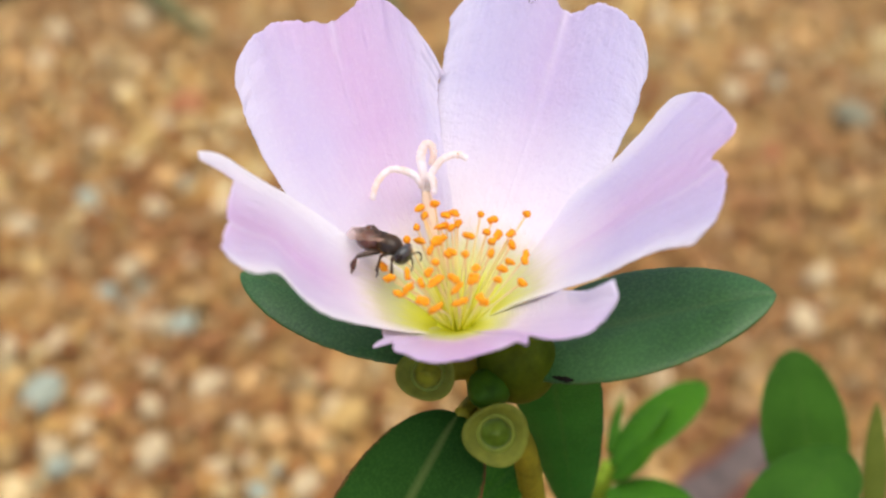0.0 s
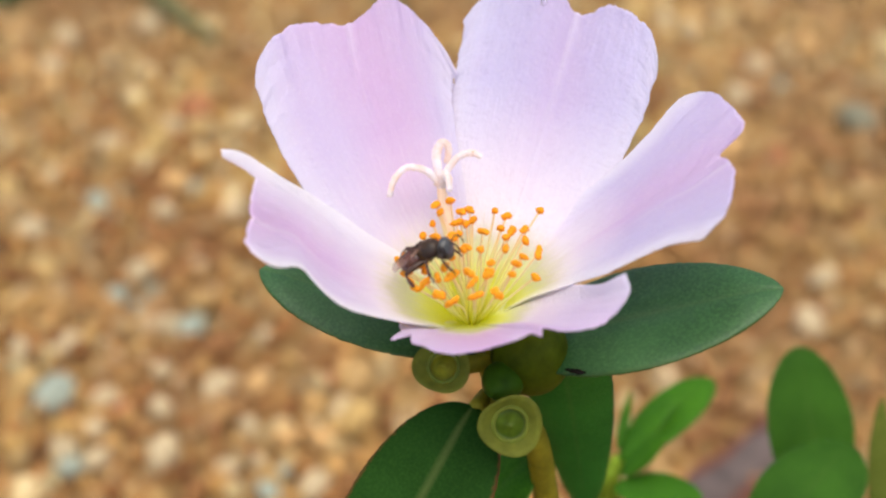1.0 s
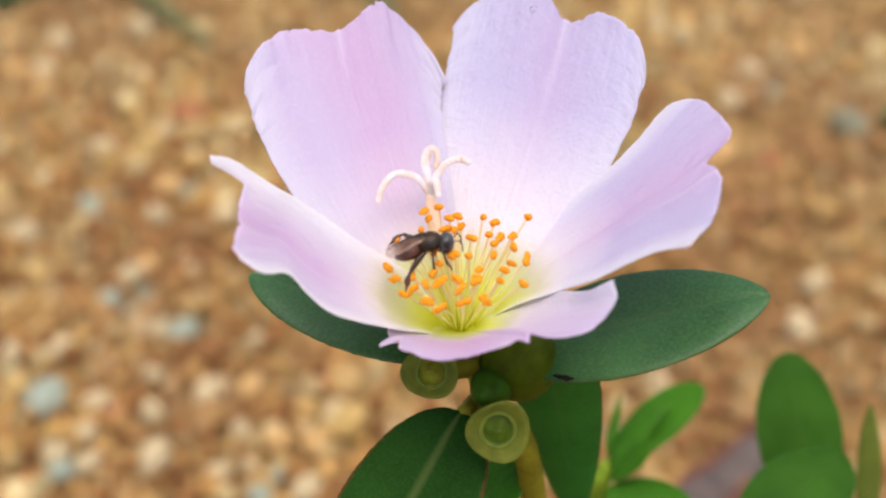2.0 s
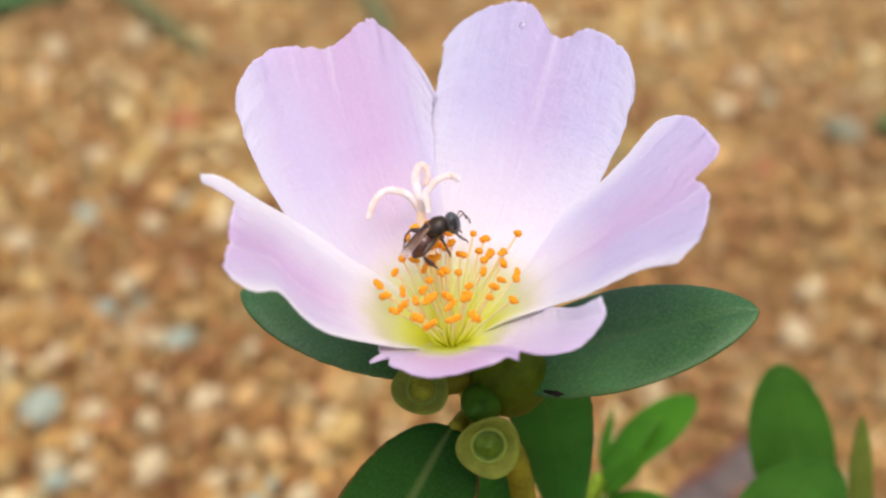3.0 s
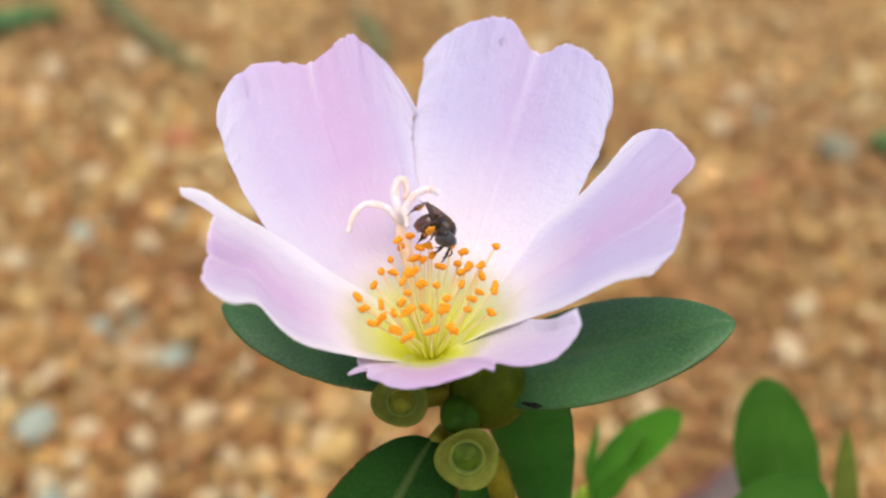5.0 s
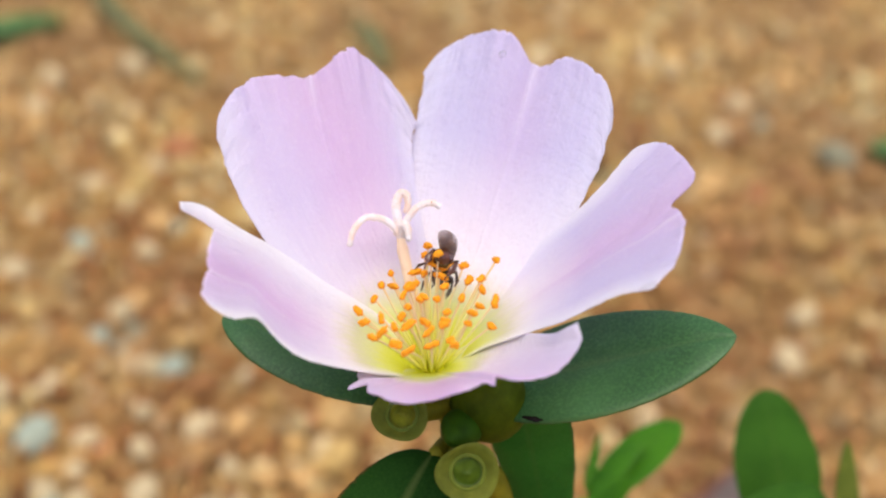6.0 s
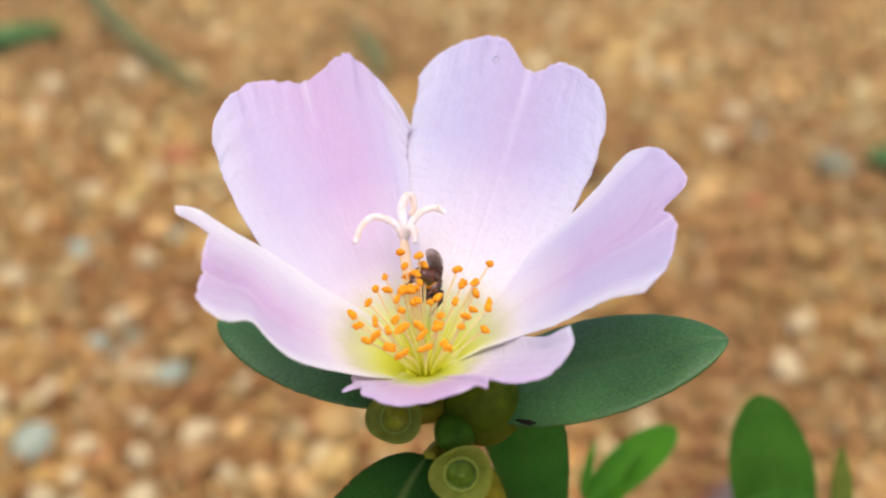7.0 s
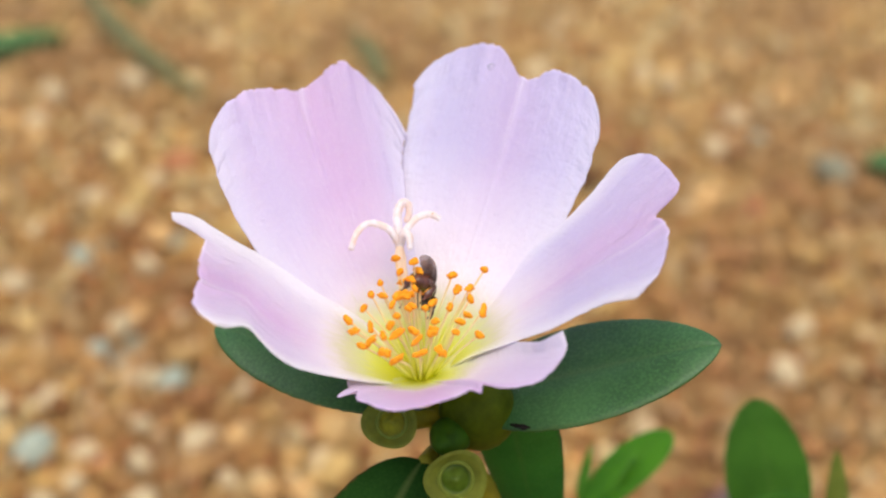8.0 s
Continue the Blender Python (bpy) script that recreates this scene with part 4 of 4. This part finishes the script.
# ---------------------------------------------------------------- weeds on the gravel
def weed(points, wide, material, label, turn=0.0):
    pts = bezier([Vector(p) for p in points], 20)

    def at(u, s):
        i = min(int(s * 20), 19)
        p = pts[i].lerp(pts[i + 1], s * 20 - i)
        d = (pts[i + 1] - pts[i]).normalized()
        across = d.cross(Vector((0, math.sin(turn), math.cos(turn)))).normalized()
        w = wide * (max(s, 0.001) ** 0.4) * (1 - s) ** 0.5 * 1.4
        return (p + across * (2 * u - 1) * w + Vector((0, 0, 0.25 * wide * (2 * u - 1) ** 2))) * MM

    v, f, uv = sheet(at, 6, 30)
    ob = new("weed_leaf", mesh_from("weed_leaf", v, f, material, uv))
    solid(ob, 0.3 * MM)
    tagged(ob, label, "weed leaf", "weeds in the gravel")


weed([(-166, 286, 2), (-143, 294, 5), (-125, 303, 4)], 9.5, GRASS, "small green weed leaf on the gravel")
weed([(-128, 345, 2), (-104, 300, 6), (-72, 262, 3)], 4.5, GRASS_DULL, "thin dull green grass blade on the gravel")
weed([(-118, 352, 2), (-109, 338, 6), (-104, 330, 4)], 4.0, GRASS, "small green weed leaf on the gravel")
weed([(152, 226, 2), (136, 221, 5), (121, 222, 3)], 10.0, GRASS, "small green weed leaf on the gravel")
weed([(-30, 310, 2), (-22, 292, 4), (-16, 270, 3)], 5.0, GRASS_DULL, "thin dull green grass blade on the gravel")


# ---------------------------------------------------------------- bee
B = 1.14 * MM


def build_bee():
    """A small dark stingless bee, head along x, back up. Returns it and the parts that move on it."""
    bee = empty("bee", "small dark stingless bee with brown wings and orange pollen", "bee")
    def shape(name, piece, material):
        return mesh_from(name, *scaled(piece, B), material)

    trunk = ball(0.76, 0.62, 0.56, 24, 16, -0.06)
    trunk = ([(x, y, z + 0.10 * math.exp(-((x + 0.5) / 0.22) ** 2) * (z > 0.25)) for x, y, z in trunk[0]], trunk[1])
    body = part("thorax", shape("thorax", trunk, BEE_BLACK), bee, "black domed thorax with brown down")
    r = random.Random(8)
    fuzz = []
    for _ in range(1900):
        a, c = r.uniform(0, 2 * math.pi), r.uniform(-0.95, 0.9)
        q = math.sqrt(1 - c * c)
        d = Vector((c, q * math.cos(a), q * math.sin(a)))
        if d.z < -0.3 or (abs(d.y) > 0.75 and d.x > -0.3):
            continue
        p = Vector((d.x * 0.75, d.y * 0.61, d.z * 0.55))
        lean = (d * 0.7 + Vector((-0.55, r.uniform(-0.3, 0.3), r.uniform(-0.2, 0.2)))).normalized()
        fuzz.append(hair(p, lean, r.uniform(0.06, 0.14), 0.016))
    part("down", shape("down", join(*fuzz), BEE_FUZZ), body)

    skull = ball(0.44, 0.74, 0.68, 24, 16)
    skull = ([(x + 0.38 - 0.16 * (y / 0.72) ** 2, y * (1 - 0.22 * max(0, -z) / 0.64), z - 0.12) for x, y, z in skull[0]], skull[1])
    face = part("head", shape("head", skull, BEE_GREY), bee, "broad dark head", pose(0.60 * B, 0, -0.12 * B, 0, 20, 0))
    for s in (1, -1):
        part("eye", shape("eye", ball(0.25, 0.15, 0.42, 14, 10), BEE_EYE), face, "glossy black eye", pose(0.30 * B, s * 0.57 * B, -0.06 * B, 0, 0, s * -14))
        elbow = Vector((0.98, s * 0.42, 0.36))
        pts = bezier([(0.64, s * 0.16, -0.02), (0.82, s * 0.30, 0.22), tuple(elbow)], 6)
        tip = bezier([tuple(elbow), (1.12, s * 0.49, 0.28), (1.26, s * 0.54, 0.02), (1.30, s * 0.54, -0.28)], 10)
        part("antenna", shape("antenna", join(sweep(pts, [0.032] * 7, 7), sweep(tip, [0.042] * 10 + [0.025], 7)), BEE_BLACK), face)

    rings, n = [], 44
    for k in range(n + 1):
        v = k / n
        band = (v * 6) % 1
        rad = max(0.02, math.sin(math.pi * min(1, (0.06 + 0.94 * v) ** 0.82)) ** 0.62) * (0.95 + 0.07 * band)
        rings.append((0.65 * rad if 0 < k < n else 0.01, -1.75 * v, 0))
    tail = lathe(rings, 26)
    tail = ([(z, y * 1.04, -x * 0.94 - 0.05 * z * z) for x, y, z in tail[0]], tail[1])
    tail = ([(x, y, z) for x, y, z in tail[0]], [tuple(reversed(f)) for f in tail[1]])
    rear = part("abdomen", shape("abdomen", tail, BEE_BROWN), bee, "glossy dark brown banded abdomen", pose(-0.52 * B, 0, -0.06 * B, 0, -7, 0))
    wings = []
    for s in (1, -1):
        for long, wide, lift, name in ((2.5, 0.54, 0.52, "wing"), (1.95, 0.46, 0.46, "hind_wing")):
            def at(u, v, long=long, wide=wide, s=s):
                x = -long * v
                w = wide * (0.30 + 0.95 * v ** 0.8) * (1 - v ** 6) ** 0.5
                y = (u - 0.5) * 2 * w * 0.85 * s
                return Vector((x, -y, 0.10 * math.sin(2.6 * v) - 0.35 * y * y)) * B
            v, f, uv = sheet(at, 8, 24)
            w = part(name, mesh_from(name, v, f, WING, uv), bee, "folded smoky brown wing with a pale tip", pose(-0.22 * B, s * 0.24 * B, (lift + 0.025 * s) * B, s * -20, -10, 0))
            wings.append((w, s, lift))
            solid(w, 0.02 * B)
            ribs = []
            for u0, u1 in ((0.97, 0.9), (0.75, 0.55), (0.5, 0.25)):
                line = [Vector(at(u0 + (u1 - u0) * k / 12, 0.03 + 0.8 * k / 12)) / B + Vector((0, 0, 0.02)) for k in range(13)]
                ribs.append(sweep(line, list(np.linspace(0.035, 0.012, 13)), 5))
            part("vein", shape("vein", join(*ribs), BEE_BLACK), w)
    legs, hind = [], []
    for s in (1, -1):
        for x, reach, ahead, fat, name in ((0.42, 0.66, 0.50, 0.085, "fore_leg"), (0.0, 0.95, -0.15, 0.10, "middle_leg")):
            knee = Vector((ahead * 0.45, s * reach * 0.62, 0.16))
            shin = Vector((ahead * 0.85, s * reach * 0.95, -0.55))
            toe = Vector((ahead * 1.2, s * reach * 0.95, -1.05))
            v = join(sweep(bezier([(0, 0, 0), knee * 0.5 + Vector((0, 0, 0.08)), knee], 8), list(np.linspace(fat, fat * 1.1, 9)), 8),
                     sweep(bezier([knee, knee.lerp(shin, 0.6), shin], 8), list(np.linspace(fat * 0.7, fat * 1.3, 9)), 8, 0.7),
                     sweep(bezier([shin, shin.lerp(toe, 0.5) + Vector((0.06, 0, 0)), toe], 6), list(np.linspace(fat * 0.85, fat * 0.4, 7)), 7))
            legs.append((part(name, shape(name, v, BEE_LEG), bee, "", pose(x * B, s * 0.38 * B, -0.48 * B)), x, s))
        thigh = sweep(bezier([(0, 0, 0), (-0.7, 0, 0.07), (-1.4, 0, 0)], 8), [0.11, 0.14, 0.165, 0.18, 0.18, 0.17, 0.15, 0.13, 0.10], 8)
        leg = part("hind_leg", shape("hind_leg", thigh, BEE_LEG), bee, "", pose(-0.38 * B, s * 0.40 * B, -0.38 * B, 0, 30, -20 * s))
        calf = join(sweep(bezier([(0, 0, 0), (-0.5, 0, 0.05), (-0.95, 0, 0)], 8), [0.08, 0.11, 0.15, 0.19, 0.23, 0.25, 0.25, 0.20, 0.10], 8, 0.5),
                    sweep(bezier([(-0.92, 0, 0), (-1.15, 0, -0.02), (-1.4, 0, -0.10)], 6), [0.10, 0.10, 0.085, 0.06, 0.05, 0.045, 0.03], 7, 0.6))
        shin = part("shin", shape("shin", calf, BEE_BROWN), leg, "flattened reddish-brown shin", pose(-1.4 * B, 0, 0, 0, -70, 0))
        load = ball(0.30, 0.16, 0.15, 18, 12, 0.15)
        load = ([Vector(p) * (1 + 0.25 * noise.noise(Vector(p) * 6 + Vector((s, 0, 0)))) for p in load[0]], load[1])
        part("pollen_load", shape("pollen_load", load, POLLEN), shin, "orange pollen packed on the shin", pose(-0.52 * B, -s * 0.10 * B, -0.04 * B))
        hind.append((leg, shin, s))
    clump = ball(0.52, 0.38, 0.22, 22, 14)
    clump = ([Vector(p) * (1 + 0.25 * noise.noise(Vector(p) * 5)) for p in clump[0]], clump[1])
    part("pollen_dust", shape("pollen_dust", clump, POLLEN), rear, "orange pollen on the belly", pose(-0.28 * B, 0, -0.50 * B, 0, -6, 0))
    return bee, legs, hind, face, rear, wings


BEE, LEGS, HIND_LEGS, BEE_HEAD, BEE_TAIL, WINGS = build_bee()

# seconds, place in millimetres, turn in degrees
BEE_ROWS = [
    (0.0, -3.88, -2.76, 133.81, -4, 3, -26),
    (0.3, -3.09, -2.29, 132.71, -11, -6, -39),
    (0.5, -3.30, -2.84, 133.36, -16, -12, -45),
    (0.6, -2.91, -3.09, 133.54, -16, -9, -44),
    (0.8, -2.44, -4.23, 134.05, -6, -15, -20),
    (1.0, -2.31, -4.94, 134.78, -8, -29, -7),
    (1.2, -2.06, -4.61, 134.59, -8, -15, -15),
    (1.8, -1.59, -3.70, 134.71, -8, -10, 1),
    (2.3, -1.14, -4.04, 135.63, -16, -13, 11),
    (2.5, 0.22, -3.13, 135.50, -19, -7, 4),
    (2.7, -0.96, -2.87, 136.21, -23, -24, 20),
    (3.0, -0.42, -2.46, 136.64, -25, -28, 25),
    (3.3, 1.01, -2.64, 136.55, -21, -7, 5),
    (3.5, 1.84, -2.17, 136.93, -21, -9, -0),
    (3.7, 1.76, -1.57, 137.18, -24, -17, -14),
    (4.0, 2.09, -1.61, 137.35, -27, -18, -29),
    (4.3, 0.85, -1.51, 136.93, -29, -20, -50),
    (4.5, 1.68, -1.60, 136.88, -29, -20, -41),
    (4.7, 1.68, -1.75, 136.90, -29, -20, -41),
    (5.0, 1.60, -0.90, 136.60, -60, 2, -58),
    (5.4, 1.70, -0.40, 134.60, -120, 50, -85),
    (5.8, 1.24, -0.11, 134.03, 46, 83, 113),
    (6.0, 1.52, 0.08, 133.75, 40, 79, 106),
    (6.5, 1.75, -0.16, 132.7, 35, 78, 95),
    (7.0, 1.12, -0.26, 132.82, 33, 78, 90),
    (7.5, 1.35, -0.36, 133.22, 33, 78, 90),
    (8.0, 1.05, -0.36, 132.86, 33, 78, 90),
]

# seconds, nod of the head, droop of the abdomen and of the wings; raise, spread and bend of the hind legs, first the one side, then the other
BEE_BEND = [
    (0.0, 20, -5, -12, 30, 15, -75, -5, 45, -70),
    (0.6, 22, -5, -12, 60, 25, -80, -20, 76, -12),
    (1.0, 6, -14, -19, 28, 12, -70, -5, 30, -90),
    (2.3, 20, -10, -13, 40, 18, -70, -40, 22, -15),
    (2.6, 18, -10, -13, 40, 18, -70, -40, 22, -15),
    (3.0, 22, -14, -15, 46, 20, -80, -5, 30, -95),
    (3.5, 52, -26, -29, 42, 14, -82, -5, 30, -95),
    (4.0, 74, -48, -15, -5, 30, -95, -10, 32, -28),
    (4.5, 58, -45, -13, -5, 30, -95, 32, 45, -108),
    (4.8, 58, -42, -12, -5, 30, -95, 30, 45, -105),
    (5.8, 20, -30, -5, -8, 8, -95, -12, 30, -95),
    (8.0, 20, -30, -5, -8, 4, -95, -12, 30, -95),
]


# stamens that the bee pulls aside as it dives: which one, and its azimuth and lean then and later
PUSHED = [(46, (91, 30), (114, 32)), (39, (78, 16), (102, 19)), (43, (76, 24), (93, 21)), (41, (89, 22), (114, 13)), (40, (96, 32), (123, 21)), (35, (79, 37), (147, 2)),
          (37, (74, 38), (90, 18)), (36, (71, 21), (156, 9)), (32, (55, 22), (117, 8)), (31, (34, 11), (-15, 9))]


def motions():
    walk(BEE, [(t, pose(x * MM, y * MM, z * MM, rx, ry, rz)) for t, x, y, z, rx, ry, rz in BEE_ROWS])
    base = FLOWER * MM
    lean = Matrix.Rotation(radians(4.5), 4, Vector((0, 0.79, -0.61)))
    spin = Matrix.Rotation(radians(12), 4, Vector((-0.25, 0.59, 0.77)))
    rest, pushed = Matrix.Translation(base), Matrix.Translation(base) @ lean @ spin
    walk(style, [(0, rest), (5.9, rest), (6.5, pushed), (8, pushed)])
    for n, first, last in PUSHED:
        ob, d = STAMENS[n]
        rows = [(0, Matrix.Translation(base)), (4.8, Matrix.Translation(base))]
        for t, (az, lean) in ((5.8, first), (6.6, last), (8, last)):
            az, lean = radians(az), radians(lean)
            to = Vector((math.cos(az) * math.sin(lean), math.sin(az) * math.sin(lean), math.cos(lean)))
            rows.append((t, Matrix.Translation(base) @ d.rotation_difference(to).to_matrix().to_4x4()))
        walk(ob, rows)
    for n, (leg, x, s) in enumerate(LEGS):
        rows = []
        for i in range(33):
            t = i * 0.25
            w = math.sin(5.1 * t + n * 1.7) + 0.5 * math.sin(8.3 * t + n)
            rows.append((t, pose(x * B, s * 0.38 * B, -0.48 * B, 5 * w, 7 * w, 9 * math.sin(4.0 * t + n * 2.1))))
        walk(leg, rows)
    walk(BEE_HEAD, [(t, pose(0.60 * B, 0, -0.12 * B, 0, nod, 0)) for t, nod, *_ in BEE_BEND])
    walk(BEE_TAIL, [(t, pose(-0.52 * B, 0, -0.06 * B, 0, drop, 0)) for t, _, drop, *_ in BEE_BEND])
    for w, s, lift in WINGS:
        walk(w, [(t, pose(-0.22 * B, s * 0.24 * B, (lift + 0.025 * s) * B, s * -20, droop, 0)) for t, _, _, droop, *_ in BEE_BEND])
    for leg, shin, s in HIND_LEGS:
        k = 4 if s > 0 else 7
        walk(leg, [(row[0], pose(-0.38 * B, s * 0.40 * B, -0.38 * B, 0, row[k], -s * row[k + 1])) for row in BEE_BEND])
        walk(shin, [(row[0], pose(-1.4 * B, 0, 0, 0, row[k + 2], 0)) for row in BEE_BEND])


motions()
